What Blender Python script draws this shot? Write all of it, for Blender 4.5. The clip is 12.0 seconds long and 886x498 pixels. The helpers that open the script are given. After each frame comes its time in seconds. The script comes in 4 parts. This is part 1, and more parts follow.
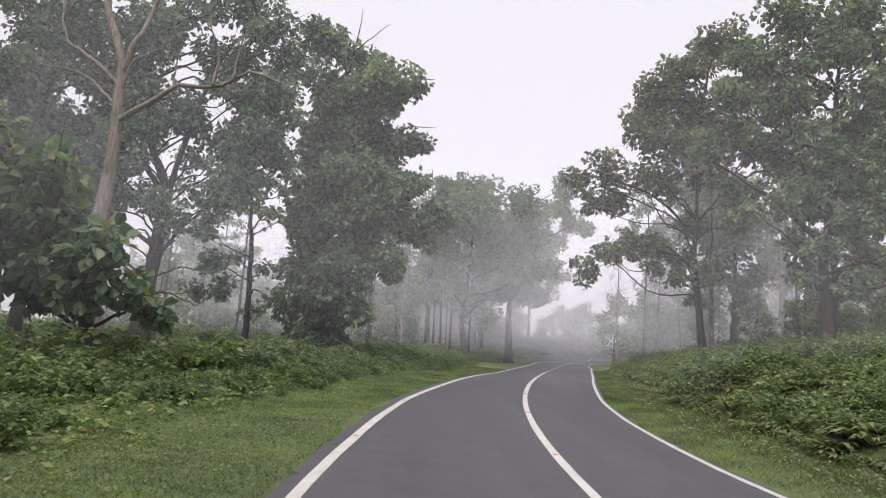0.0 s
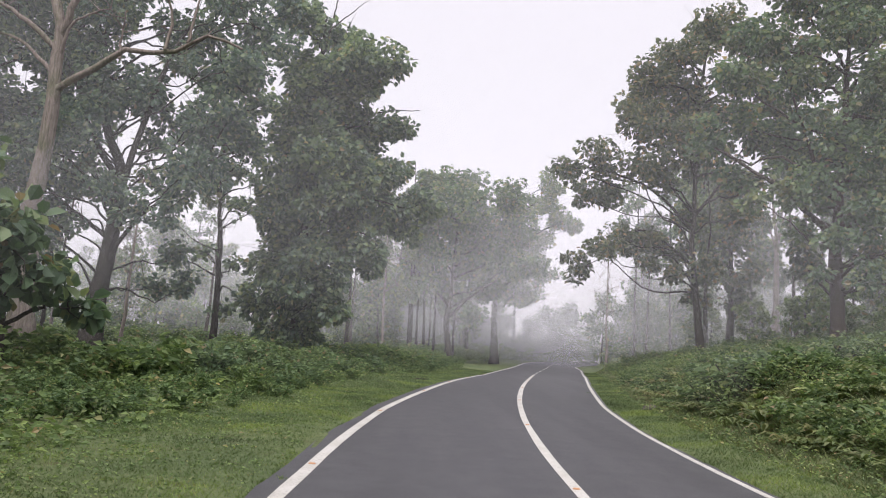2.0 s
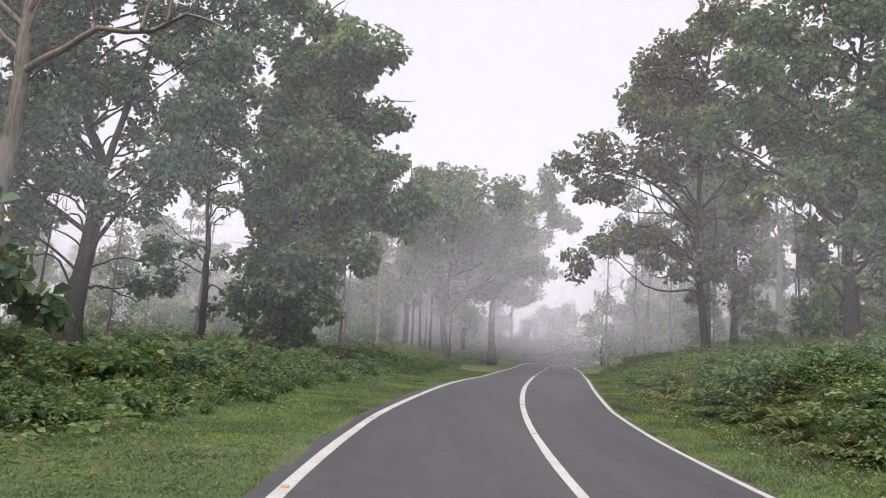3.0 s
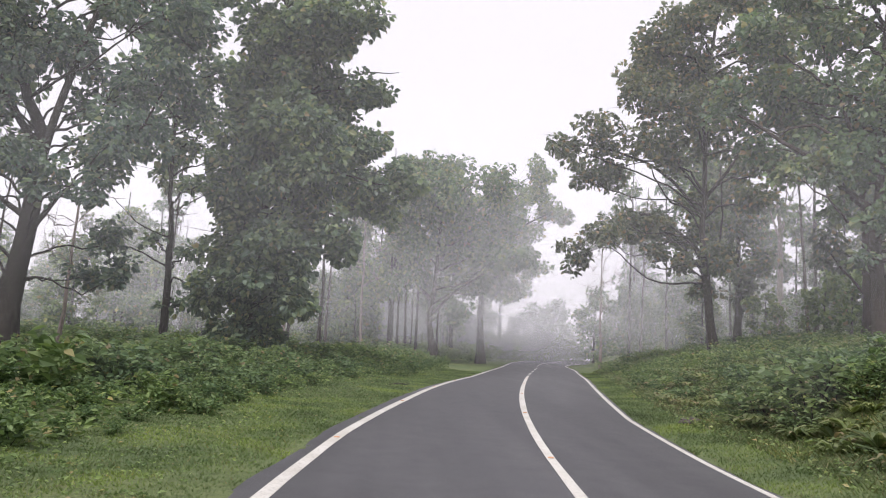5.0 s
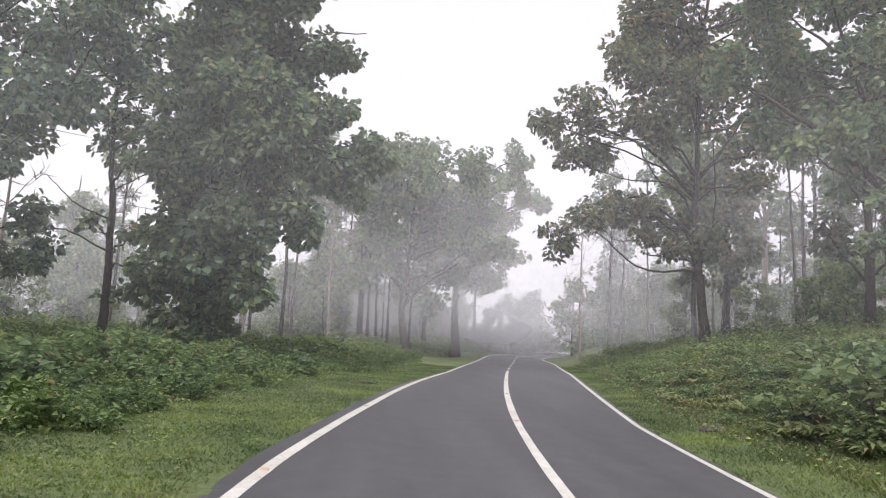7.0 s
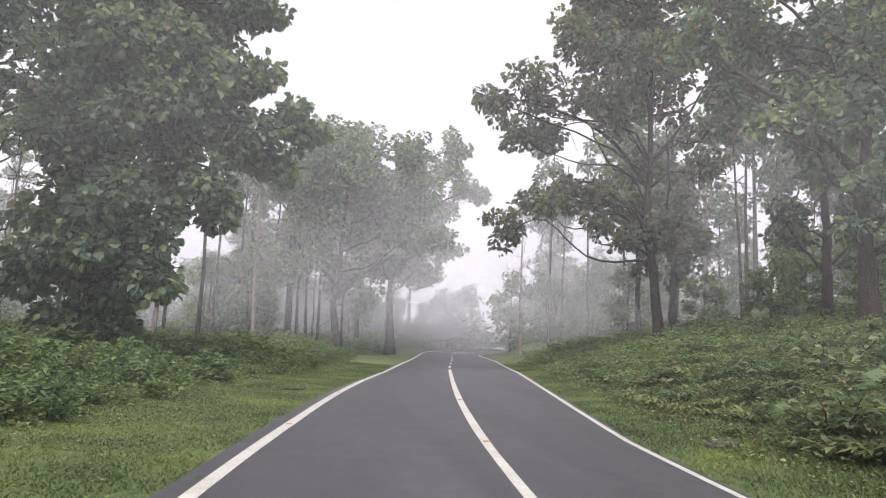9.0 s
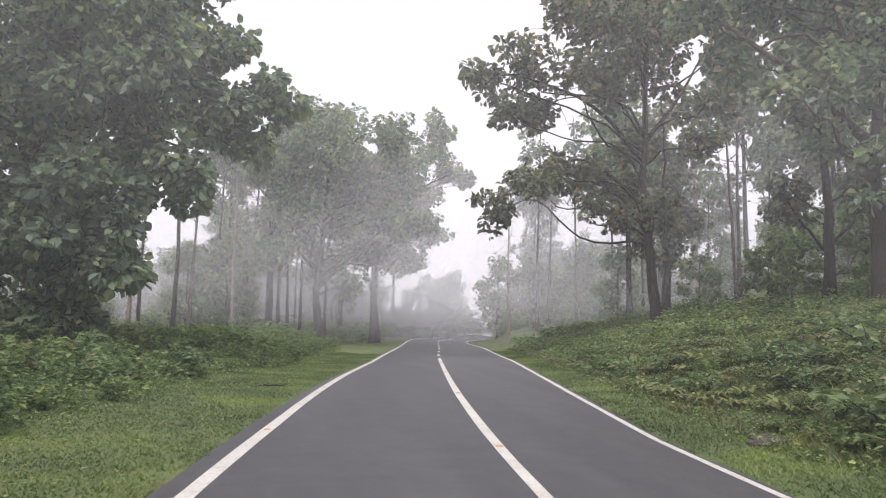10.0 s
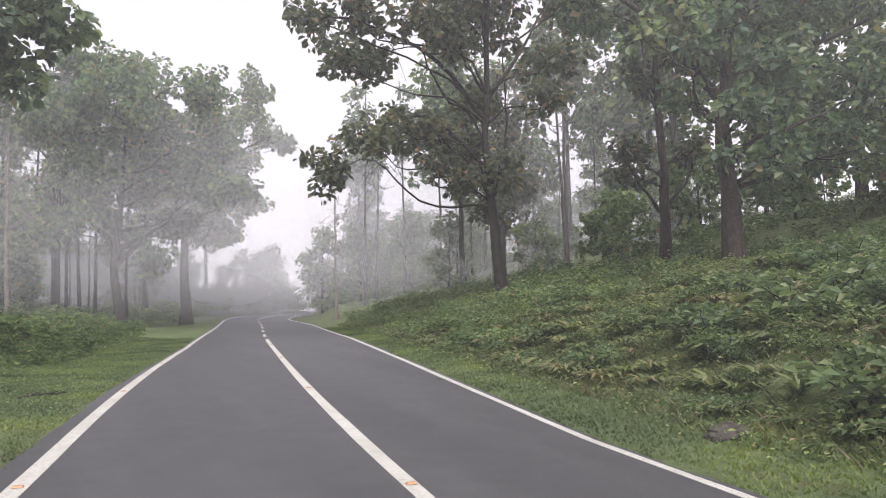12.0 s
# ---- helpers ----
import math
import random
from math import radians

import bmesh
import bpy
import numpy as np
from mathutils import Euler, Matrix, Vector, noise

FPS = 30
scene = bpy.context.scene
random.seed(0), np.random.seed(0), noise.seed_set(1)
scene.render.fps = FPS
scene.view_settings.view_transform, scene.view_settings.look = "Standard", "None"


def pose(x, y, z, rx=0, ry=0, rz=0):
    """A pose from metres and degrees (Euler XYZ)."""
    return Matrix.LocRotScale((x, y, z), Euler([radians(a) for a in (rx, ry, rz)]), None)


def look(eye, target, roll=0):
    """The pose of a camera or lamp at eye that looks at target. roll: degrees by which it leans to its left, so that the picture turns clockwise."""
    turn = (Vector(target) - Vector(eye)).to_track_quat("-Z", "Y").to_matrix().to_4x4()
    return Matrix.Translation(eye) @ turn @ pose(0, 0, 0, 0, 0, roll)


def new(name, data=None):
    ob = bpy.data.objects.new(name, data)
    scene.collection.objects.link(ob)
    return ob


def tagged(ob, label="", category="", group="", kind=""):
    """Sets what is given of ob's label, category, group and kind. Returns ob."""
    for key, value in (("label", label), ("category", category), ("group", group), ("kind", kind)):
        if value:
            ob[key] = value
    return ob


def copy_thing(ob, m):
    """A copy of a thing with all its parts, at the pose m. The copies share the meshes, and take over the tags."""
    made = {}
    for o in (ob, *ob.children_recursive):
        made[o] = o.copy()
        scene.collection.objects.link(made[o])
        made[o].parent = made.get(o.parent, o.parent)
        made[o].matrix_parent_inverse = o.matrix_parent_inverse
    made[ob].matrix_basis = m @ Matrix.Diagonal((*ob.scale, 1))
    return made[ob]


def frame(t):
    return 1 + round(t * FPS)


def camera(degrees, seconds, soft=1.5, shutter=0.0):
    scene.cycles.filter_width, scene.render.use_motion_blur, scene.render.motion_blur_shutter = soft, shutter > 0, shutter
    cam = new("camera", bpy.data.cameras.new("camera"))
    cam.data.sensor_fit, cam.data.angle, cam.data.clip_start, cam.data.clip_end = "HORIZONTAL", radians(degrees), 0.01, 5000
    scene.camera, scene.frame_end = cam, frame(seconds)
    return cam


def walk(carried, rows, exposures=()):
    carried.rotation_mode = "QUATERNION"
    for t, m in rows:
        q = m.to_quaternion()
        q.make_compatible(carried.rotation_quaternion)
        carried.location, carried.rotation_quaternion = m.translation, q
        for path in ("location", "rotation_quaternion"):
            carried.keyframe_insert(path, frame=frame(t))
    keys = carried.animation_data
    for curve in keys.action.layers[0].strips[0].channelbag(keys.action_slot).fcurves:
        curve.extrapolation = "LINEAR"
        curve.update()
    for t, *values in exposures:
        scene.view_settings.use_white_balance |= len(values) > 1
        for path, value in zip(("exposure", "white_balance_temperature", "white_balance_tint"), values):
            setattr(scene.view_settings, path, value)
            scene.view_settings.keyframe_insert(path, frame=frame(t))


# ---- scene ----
cam = camera(62.7, 12.0, soft=1.0)
METRES, EYE, TILT, LEAN, TURN = 20.5, 1.4, 0.0, 0.0, 0.0
ROWS = [
    (0.0, -0.0001, 0.0009, 0.0014, -0.42, 8.35, -3.30),
    (0.5, -0.0003, 0.0367, 0.0018, -0.77, 8.35, -3.25),
    (1.0, -0.0003, 0.0779, 0.0020, -1.22, 8.36, -3.21),
    (1.5, -0.0001, 0.1145, 0.0023, -1.51, 8.34, -3.18),
    (2.0, 0.0004, 0.1498, 0.0023, -1.73, 8.50, -3.13),
    (2.5, 0.0010, 0.1921, 0.0022, -1.91, 8.50, -3.11),
    (3.0, 0.0015, 0.2277, 0.0029, -2.01, 8.58, -3.07),
    (5.0, 0.0070, 0.4019, 0.0049, -3.07, 8.49, -2.78),
    (5.5, 0.0093, 0.4406, 0.0055, -3.46, 8.44, -2.75),
    (6.0, 0.0112, 0.4802, 0.0062, -3.98, 8.32, -2.69),
    (6.5, 0.0135, 0.5252, 0.0069, -4.56, 8.17, -2.65),
    (7.0, 0.0155, 0.5703, 0.0078, -5.20, 8.04, -2.59),
    (9.0, 0.0191, 0.7394, 0.0111, -10.52, 7.94, -2.01),
    (9.5, 0.0198, 0.7858, 0.0121, -10.98, 7.68, -1.93),
    (10.0, 0.0212, 0.8264, 0.0128, -11.83, 6.97, -0.97),
    (10.5, 0.0227, 0.8724, 0.0140, -14.03, 6.05, -0.26),
    (11.0, 0.0255, 0.9179, 0.0148, -16.88, 5.57, 0.58),
    (11.5, 0.0290, 0.9572, 0.0158, -20.56, 5.27, 0.97),
    (12.0, 0.0336, 1.0020, 0.0162, -25.99, 4.80, 1.48),
]
EXPOSURES = [(0.0, 0.10, 6340, 14.6), (3.0, 0.16, 6340, 14.6), (5.0, 0.22, 6340, 14.6), (9.0, 0.30, 6360, 14.2), (12.0, 0.30, 6390, 14.4)]
walk(cam, [(t, pose(0, 0, EYE, TILT, LEAN, TURN) @ pose(METRES * x, METRES * y, METRES * z, 90 + pitch, roll, yaw)) for t, x, y, z, yaw, pitch, roll in ROWS], EXPOSURES)

# ---- light: a white overcast morning in mist ----
world = bpy.data.worlds.new("overcast")
scene.world = world
world.use_nodes = True
wn, wl = world.node_tree.nodes, world.node_tree.links
sky = wn.new("ShaderNodeTexSky")
sky.sky_type, sky.sun_disc = "NISHITA", False
sky.sun_elevation, sky.sun_rotation = radians(54), radians(193)
sky.dust_density, sky.air_density = 6.0, 1.0
cloud = wn.new("ShaderNodeMix")
cloud.data_type = "RGBA"
cloud.inputs[0].default_value = 0.88
cloud.inputs[7].default_value = (6.4, 6.15, 6.29, 1)
wl.new(sky.outputs[0], cloud.inputs[6])
wl.new(cloud.outputs[2], wn["Background"].inputs[0])
wn["Background"].inputs[1].default_value = 0.14
sun_data = bpy.data.lights.new("sun", "SUN")
sun_data.energy, sun_data.angle, sun_data.color = 3.6, radians(45), (1, 0.97, 0.92)
sun = new("sun", sun_data)
sun.matrix_world = look((0, 0, 60), (10, 42, 0))


# ---- materials ----
def material(name, rough=0.8, spec=0.3):
    m = bpy.data.materials.new(name)
    m.use_nodes = True
    b = m.node_tree.nodes["Principled BSDF"]
    b.inputs["Roughness"].default_value = rough
    b.inputs["Specular IOR Level"].default_value = spec
    return m, m.node_tree.nodes, m.node_tree.links, b


def ramp(n, stops):
    r = n.new("ShaderNodeValToRGB")
    e = r.color_ramp.elements
    e[0].position, e[0].color = stops[0][0], (*stops[0][1], 1)
    e[1].position, e[1].color = stops[-1][0], (*stops[-1][1], 1)
    for p, c in stops[1:-1]:
        e.new(p).color = (*c, 1)
    return r


def noise_tex(n, l, scale, detail=4.0, rough=0.6, coords=None):
    t = n.new("ShaderNodeTexNoise")
    t.inputs["Scale"].default_value, t.inputs["Detail"].default_value, t.inputs["Roughness"].default_value = scale, detail, rough
    if coords is None:
        coords = n.new("ShaderNodeTexCoord").outputs["Object"]
    l.new(coords, t.inputs["Vector"])
    return t


def mix_rgb(n, l, fac, a, b, blend="MIX"):
    m = n.new("ShaderNodeMix")
    m.data_type, m.blend_type = "RGBA", blend
    for slot, v in ((0, fac), (6, a), (7, b)):
        if isinstance(v, (int, float)):
            m.inputs[slot].default_value = v
        elif isinstance(v, tuple):
            m.inputs[slot].default_value = (*v, 1)
        else:
            l.new(v, m.inputs[slot])
    return m.outputs[2]


def bump(n, l, height, b, strength=0.5, distance=0.02):
    k = n.new("ShaderNodeBump")
    k.inputs["Strength"].default_value, k.inputs["Distance"].default_value = strength, distance
    l.new(height, k.inputs["Height"])
    l.new(k.outputs[0], b.inputs["Normal"])


def leaf_material(name, stops, through_light=0.35, rough=0.5, patch=0.35, vary=1.0, rust=0.0):
    """Leaves that differ one by one, by clump and by plant, and let some light through."""
    m, n, l, b = material(name, rough, 0.35)
    g = n.new("ShaderNodeNewGeometry")
    r = ramp(n, stops)
    l.new(g.outputs["Random Per Island"], r.inputs[0])
    big = noise_tex(n, l, patch, 2)
    info = n.new("ShaderNodeObjectInfo")
    lo, hi = 1 - 0.22 * vary, 1 + 0.25 * vary
    tint = ramp(n, [(0.28, (lo - 0.03, lo, lo)), (0.5, (1, 1, 1)), (0.75, (hi + 0.05, hi - 0.02, 0.95))])
    l.new(big.outputs[0], tint.inputs[0])
    own = ramp(n, [(0, (0.85, 0.9, 0.95)), (1, (1.12, 1.08, 0.95))])
    l.new(info.outputs["Random"], own.inputs[0])
    col = mix_rgb(n, l, 1.0, mix_rgb(n, l, 1.0, r.outputs[0], tint.outputs[0], "MULTIPLY"), own.outputs[0], "MULTIPLY")
    if rust:
        old = noise_tex(n, l, 0.42, 3, 0.55, n.new("ShaderNodeTexCoord").outputs["Object"])
        where = ramp(n, [(0.57, (0, 0, 0)), (0.68, (rust, rust, rust))])
        l.new(old.outputs[0], where.inputs[0])
        col = mix_rgb(n, l, where.outputs[0], col, (0.2, 0.155, 0.09))
    l.new(col, b.inputs["Base Color"])
    tr = n.new("ShaderNodeBsdfTranslucent")
    l.new(mix_rgb(n, l, 1.0, col, (1.15, 1.2, 0.8), "MULTIPLY"), tr.inputs[0])
    mix = n.new("ShaderNodeMixShader")
    mix.inputs[0].default_value = through_light
    l.new(b.outputs[0], mix.inputs[1])
    l.new(tr.outputs[0], mix.inputs[2])
    l.new(mix.outputs[0], n["Material Output"].inputs[0])
    return m


LEAF_TEAK = leaf_material("teak_leaf", [(0, (0.069, 0.106, 0.067)), (0.45, (0.128, 0.190, 0.120)), (0.8, (0.206, 0.290, 0.165)), (0.96, (0.310, 0.345, 0.172)), (1, (0.345, 0.241, 0.149))], 0.46, 0.42, rust=0.25)
LEAF_DARK = leaf_material("dark_leaf", [(0, (0.072, 0.110, 0.100)), (0.5, (0.138, 0.198, 0.161)), (0.85, (0.228, 0.306, 0.211)), (0.97, (0.300, 0.360, 0.224)), (1, (0.324, 0.264, 0.198))], 0.48, 0.42, rust=0.2)
LEAF_RUST = leaf_material("rusty_leaf", [(0, (0.065, 0.083, 0.065)), (0.5, (0.112, 0.140, 0.108)), (0.85, (0.182, 0.213, 0.146)), (0.95, (0.263, 0.224, 0.134)), (1, (0.302, 0.202, 0.134))], 0.46, 0.45, rust=0.2)
LEAF_BUSH = leaf_material("bush_leaf", [(0, (0.082, 0.127, 0.062)), (0.5, (0.136, 0.206, 0.092)), (0.93, (0.218, 0.292, 0.130)), (1, (0.300, 0.243, 0.154))], 0.4, 0.55, 0.6)
LEAF_BANK = leaf_material("bank_leaf", [(0, (0.070, 0.110, 0.059)), (0.5, (0.141, 0.206, 0.099)), (0.85, (0.230, 0.306, 0.147)), (0.96, (0.345, 0.388, 0.224)), (1, (0.332, 0.237, 0.168))], 0.45, 0.5, 0.5)
FERN = leaf_material("fern_frond", [(0, (0.099, 0.138, 0.063)), (0.5, (0.165, 0.204, 0.095)), (0.85, (0.226, 0.248, 0.127)), (1, (0.264, 0.198, 0.139))], 0.4, 0.6, 0.45, rust=0.5)
BANK_GRASS = leaf_material("bank_grass_blade", [(0, (0.085, 0.112, 0.057)), (0.55, (0.115, 0.145, 0.071)), (0.85, (0.155, 0.170, 0.094)), (0.95, (0.200, 0.185, 0.115)), (1, (0.240, 0.200, 0.149))], 0.4, 0.65, 0.7, 1.6, rust=0.5)
GRASS = leaf_material("grass_blade", [(0, (0.105, 0.152, 0.072)), (0.6, (0.128, 0.18, 0.084)), (0.95, (0.155, 0.205, 0.096)), (1, (0.21, 0.2, 0.115))], 0.45, 0.6, 0.5, 2.4)


def bark_material(name, dark, light, scale=7.0, streak=0.14):
    m, n, l, b = material(name, 0.9, 0.15)
    at = n.new("ShaderNodeTexCoord")
    mp = n.new("ShaderNodeMapping")
    mp.inputs["Scale"].default_value = (1, 1, streak)
    l.new(at.outputs["Object"], mp.inputs[0])
    fine = noise_tex(n, l, scale * 3, 8, 0.7, mp.outputs[0])
    patch = noise_tex(n, l, 0.9, 3, 0.6, at.outputs["Object"])
    r = ramp(n, [(0.3, dark), (0.62, light)])
    l.new(fine.outputs[0], r.inputs[0])
    moss = ramp(n, [(0.5, (1, 1, 1)), (0.72, (0.62, 0.75, 0.55))])
    l.new(patch.outputs[0], moss.inputs[0])
    l.new(mix_rgb(n, l, 1.0, r.outputs[0], moss.outputs[0], "MULTIPLY"), b.inputs["Base Color"])
    bump(n, l, fine.outputs[0], b, 0.9, 0.04)
    return m


BARK = bark_material("dark_bark", (0.02, 0.0185, 0.017), (0.072, 0.064, 0.058))
BARK_RED = bark_material("reddish_bark", (0.023, 0.0195, 0.017), (0.078, 0.063, 0.055))
BARK_PALE = bark_material("bleached_wood", (0.075, 0.064, 0.057), (0.28, 0.235, 0.21), 6, 0.1)


def ground_material():
    m, n, l, b = material("forest_ground", 0.95, 0.1)
    fine = noise_tex(n, l, 9.0, 8, 0.7)
    mid = noise_tex(n, l, 1.3, 5, 0.65)
    wide = noise_tex(n, l, 0.25, 3)
    r = ramp(n, [(0.3, (0.08, 0.1, 0.055)), (0.5, (0.122, 0.154, 0.08)), (0.7, (0.165, 0.195, 0.105))])
    l.new(fine.outputs[0], r.inputs[0])
    soil = ramp(n, [(0.56, (0, 0, 0)), (0.72, (0.75, 0.75, 0.75))])
    l.new(mid.outputs[0], soil.inputs[0])
    c = mix_rgb(n, l, soil.outputs[0], r.outputs[0], (0.1, 0.085, 0.05))
    dull = ramp(n, [(0.35, (0.8, 0.85, 0.8)), (0.65, (1.15, 1.1, 0.95))])
    l.new(wide.outputs[0], dull.inputs[0])
    l.new(mix_rgb(n, l, 1.0, c, dull.outputs[0], "MULTIPLY"), b.inputs["Base Color"])
    bump(n, l, fine.outputs[0], b, 1.0, 0.06)
    return m


def asphalt_material():
    m, n, l, b = material("worn_asphalt", 0.62, 0.4)
    at = n.new("ShaderNodeTexCoord").outputs["Object"]
    grit = noise_tex(n, l, 90, 3, 0.7, at)
    mid = noise_tex(n, l, 2.2, 5, 0.65, at)
    mp = n.new("ShaderNodeMapping")
    mp.inputs["Scale"].default_value = (1.1, 0.07, 1)
    l.new(at, mp.inputs[0])
    tracks = noise_tex(n, l, 1.0, 3, 0.5, mp.outputs[0])
    r = ramp(n, [(0.3, (0.047, 0.047, 0.051)), (0.7, (0.083, 0.082, 0.088))])
    l.new(grit.outputs[0], r.inputs[0])
    s = ramp(n, [(0.3, (0.84, 0.84, 0.84)), (0.7, (1.12, 1.12, 1.12))])
    l.new(mid.outputs[0], s.inputs[0])
    k = ramp(n, [(0.35, (0.86, 0.86, 0.87)), (0.65, (1.1, 1.1, 1.1))])
    l.new(tracks.outputs[0], k.inputs[0])
    c = mix_rgb(n, l, 1.0, mix_rgb(n, l, 1.0, r.outputs[0], s.outputs[0], "MULTIPLY"), k.outputs[0], "MULTIPLY")
    l.new(c, b.inputs["Base Color"])
    bump(n, l, grit.outputs[0], b, 0.35, 0.006)
    return m


def paint_material(name, colour):
    m, n, l, b = material(name, 0.6, 0.4)
    wear = noise_tex(n, l, 26, 6, 0.75)
    grime = noise_tex(n, l, 1.7, 4)
    r = ramp(n, [(0.32, tuple(c * 0.5 for c in colour)), (0.5, colour)])
    l.new(wear.outputs[0], r.inputs[0])
    g = ramp(n, [(0.3, (0.82, 0.81, 0.78)), (0.6, (1, 1, 1))])
    l.new(grime.outputs[0], g.inputs[0])
    l.new(mix_rgb(n, l, 1.0, r.outputs[0], g.outputs[0], "MULTIPLY"), b.inputs["Base Color"])
    bump(n, l, wear.outputs[0], b, 0.3, 0.003)
    return m


def stone_material():
    m, n, l, b = material("weathered_stone", 0.85, 0.25)
    f = noise_tex(n, l, 9, 8, 0.7)
    r = ramp(n, [(0.3, (0.035, 0.03, 0.027)), (0.6, (0.09, 0.08, 0.07)), (0.75, (0.12, 0.125, 0.085))])
    l.new(f.outputs[0], r.inputs[0])
    l.new(r.outputs[0], b.inputs["Base Color"])
    bump(n, l, f.outputs[0], b, 0.8, 0.04)
    return m


GROUND, ASPHALT, STONE = ground_material(), asphalt_material(), stone_material()
WHITE_PAINT = paint_material("road_paint", (0.53, 0.515, 0.49))
AMBER, _, _, _ab = material("amber_plastic", 0.35, 0.5)
_ab.inputs["Base Color"].default_value = (0.42, 0.22, 0.1, 1)


def mist_material(density, lifted, side, ground=0.3, foot=0.0):
    """A thin sheet standing in for mist: it lets most light through and scatters the rest. It thins out upwards."""
    m, n, l, b = material("mist_sheet")
    n.remove(b)
    at = n.new("ShaderNodeTexCoord").outputs["Object"]
    drift = noise_tex(n, l, 0.05, 2, 0.5, at)
    sep = n.new("ShaderNodeSeparateXYZ")
    l.new(at, sep.inputs[0])
    up = n.new("ShaderNodeMapRange")
    for i, v in ((1, 4.0), (2, 30.0), (3, 1.15 if lifted else 1.4), (4, 0.12)):
        up.inputs[i].default_value = v
    l.new(sep.outputs[2], up.inputs[0])
    soft = n.new("ShaderNodeMapRange")
    for i, v in ((1, 0.3), (2, 0.7), (3, density * 0.75), (4, density * 1.25)):
        soft.inputs[i].default_value = v
    l.new(drift.outputs[0], soft.inputs[0])
    mul = n.new("ShaderNodeMath")
    mul.operation = "MULTIPLY"
    low = n.new("ShaderNodeMapRange")
    for i, v in ((1, ground), (2, ground + 3.8), (3, foot), (4, 1.0)):
        low.inputs[i].default_value = v
    l.new(sep.outputs[2], low.inputs[0])
    rise = n.new("ShaderNodeMath")
    rise.operation = "MULTIPLY"
    l.new(up.outputs[0], rise.inputs[0])
    l.new(low.outputs[0], rise.inputs[1])
    edge = n.new("ShaderNodeMapRange")
    for i, v in ((1, -5.0), (2, -10.0), (3, 0.0 if side else 1.0), (4, 1.0)):
        edge.inputs[i].default_value = v
    l.new(sep.outputs[0], edge.inputs[0])
    out = n.new("ShaderNodeMath")
    out.operation = "MULTIPLY"
    l.new(rise.outputs[0], out.inputs[0])
    l.new(edge.outputs[0], out.inputs[1])
    l.new(out.outputs[0], mul.inputs[0])
    l.new(soft.outputs[0], mul.inputs[1])
    front, back, both = n.new("ShaderNodeBsdfDiffuse"), n.new("ShaderNodeBsdfTranslucent"), n.new("ShaderNodeMixShader")
    for s in (front, back):
        s.inputs[0].default_value = (0.875, 0.872, 0.94, 1)
    both.inputs[0].default_value = 0.28
    l.new(front.outputs[0], both.inputs[1])
    l.new(back.outputs[0], both.inputs[2])
    clear, mix = n.new("ShaderNodeBsdfTransparent"), n.new("ShaderNodeMixShader")
    l.new(mul.outputs[0], mix.inputs[0])
    l.new(clear.outputs[0], mix.inputs[1])
    l.new(both.outputs[0], mix.inputs[2])
    l.new(mix.outputs[0], n["Material Output"].inputs[0])
    m.diffuse_color = (1, 1, 1, 0.08)
    return m


# ---- mesh tools ----
class Geo:
    """Gathers vertices and faces, then makes one mesh of them."""

    def __init__(self):
        self.v, self.f, self.n = [], [], 0

    def add(self, verts, faces):
        self.v.append(np.asarray(verts, float))
        self.f.append(np.asarray(faces, int) + self.n)
        self.n += len(verts)

    def join(self, other, m):
        m = np.array(m)
        v = np.concatenate(other.v) @ m[:3, :3].T + m[:3, 3]
        off = self.n
        self.v.append(v)
        for f in other.f:
            self.f.append(f + off)
        self.n += len(v)

    def mesh(self, name, mat, smooth=False):
        me = bpy.data.meshes.new(name)
        v = np.concatenate(self.v)
        loops = np.concatenate([f.ravel() for f in self.f])
        sizes = np.concatenate([np.full(len(f), f.shape[1]) for f in self.f])
        starts = np.concatenate([[0], np.cumsum(sizes)[:-1]])
        me.vertices.add(len(v))
        me.vertices.foreach_set("co", v.astype(np.float32).ravel())
        me.loops.add(len(loops))
        me.loops.foreach_set("vertex_index", loops.astype(np.int32))
        me.polygons.add(len(sizes))
        me.polygons.foreach_set("loop_start", starts.astype(np.int32))
        me.polygons.foreach_set("use_smooth", np.full(len(sizes), smooth))
        me.update(calc_edges=True)
        me.validate()
        me.materials.append(mat)
        return me


def part(name, geo, mat, parent=None, label="", smooth=False):
    ob = new(name, geo.mesh(name, mat, smooth) if isinstance(geo, Geo) else geo)
    if parent is not None:
        ob.parent = parent
    if label:
        ob["label"] = label
    return ob


def tube(geo, pts, radii, sides=8, wobble=0.0, rng=None):
    """A tapered limb through pts."""
    pts = np.asarray(pts, float)
    radii = np.asarray(radii, float)
    n = len(pts)
    d = np.gradient(pts, axis=0)
    d /= np.linalg.norm(d, axis=1)[:, None] + 1e-9
    ref = np.array([0.0, 1.0, 0.0]) if abs(d[0][1]) < 0.8 else np.array([1.0, 0, 0])
    a = np.cross(d, ref)
    a /= np.linalg.norm(a, axis=1)[:, None] + 1e-9
    b = np.cross(d, a)
    ang = np.arange(sides) * 2 * np.pi / sides
    rr = radii[:, None] * (1 + (rng.normal(0, wobble, (n, sides)) if wobble else 0))
    v = pts[:, None] + rr[..., None] * (np.cos(ang)[None, :, None] * a[:, None] + np.sin(ang)[None, :, None] * b[:, None])
    i, j = np.meshgrid(np.arange(n - 1), np.arange(sides), indexing="ij")
    k = (j + 1) % sides
    f = np.stack([i * sides + j, i * sides + k, (i + 1) * sides + k, (i + 1) * sides + j], -1).reshape(-1, 4)
    geo.add(v.reshape(-1, 3), f)


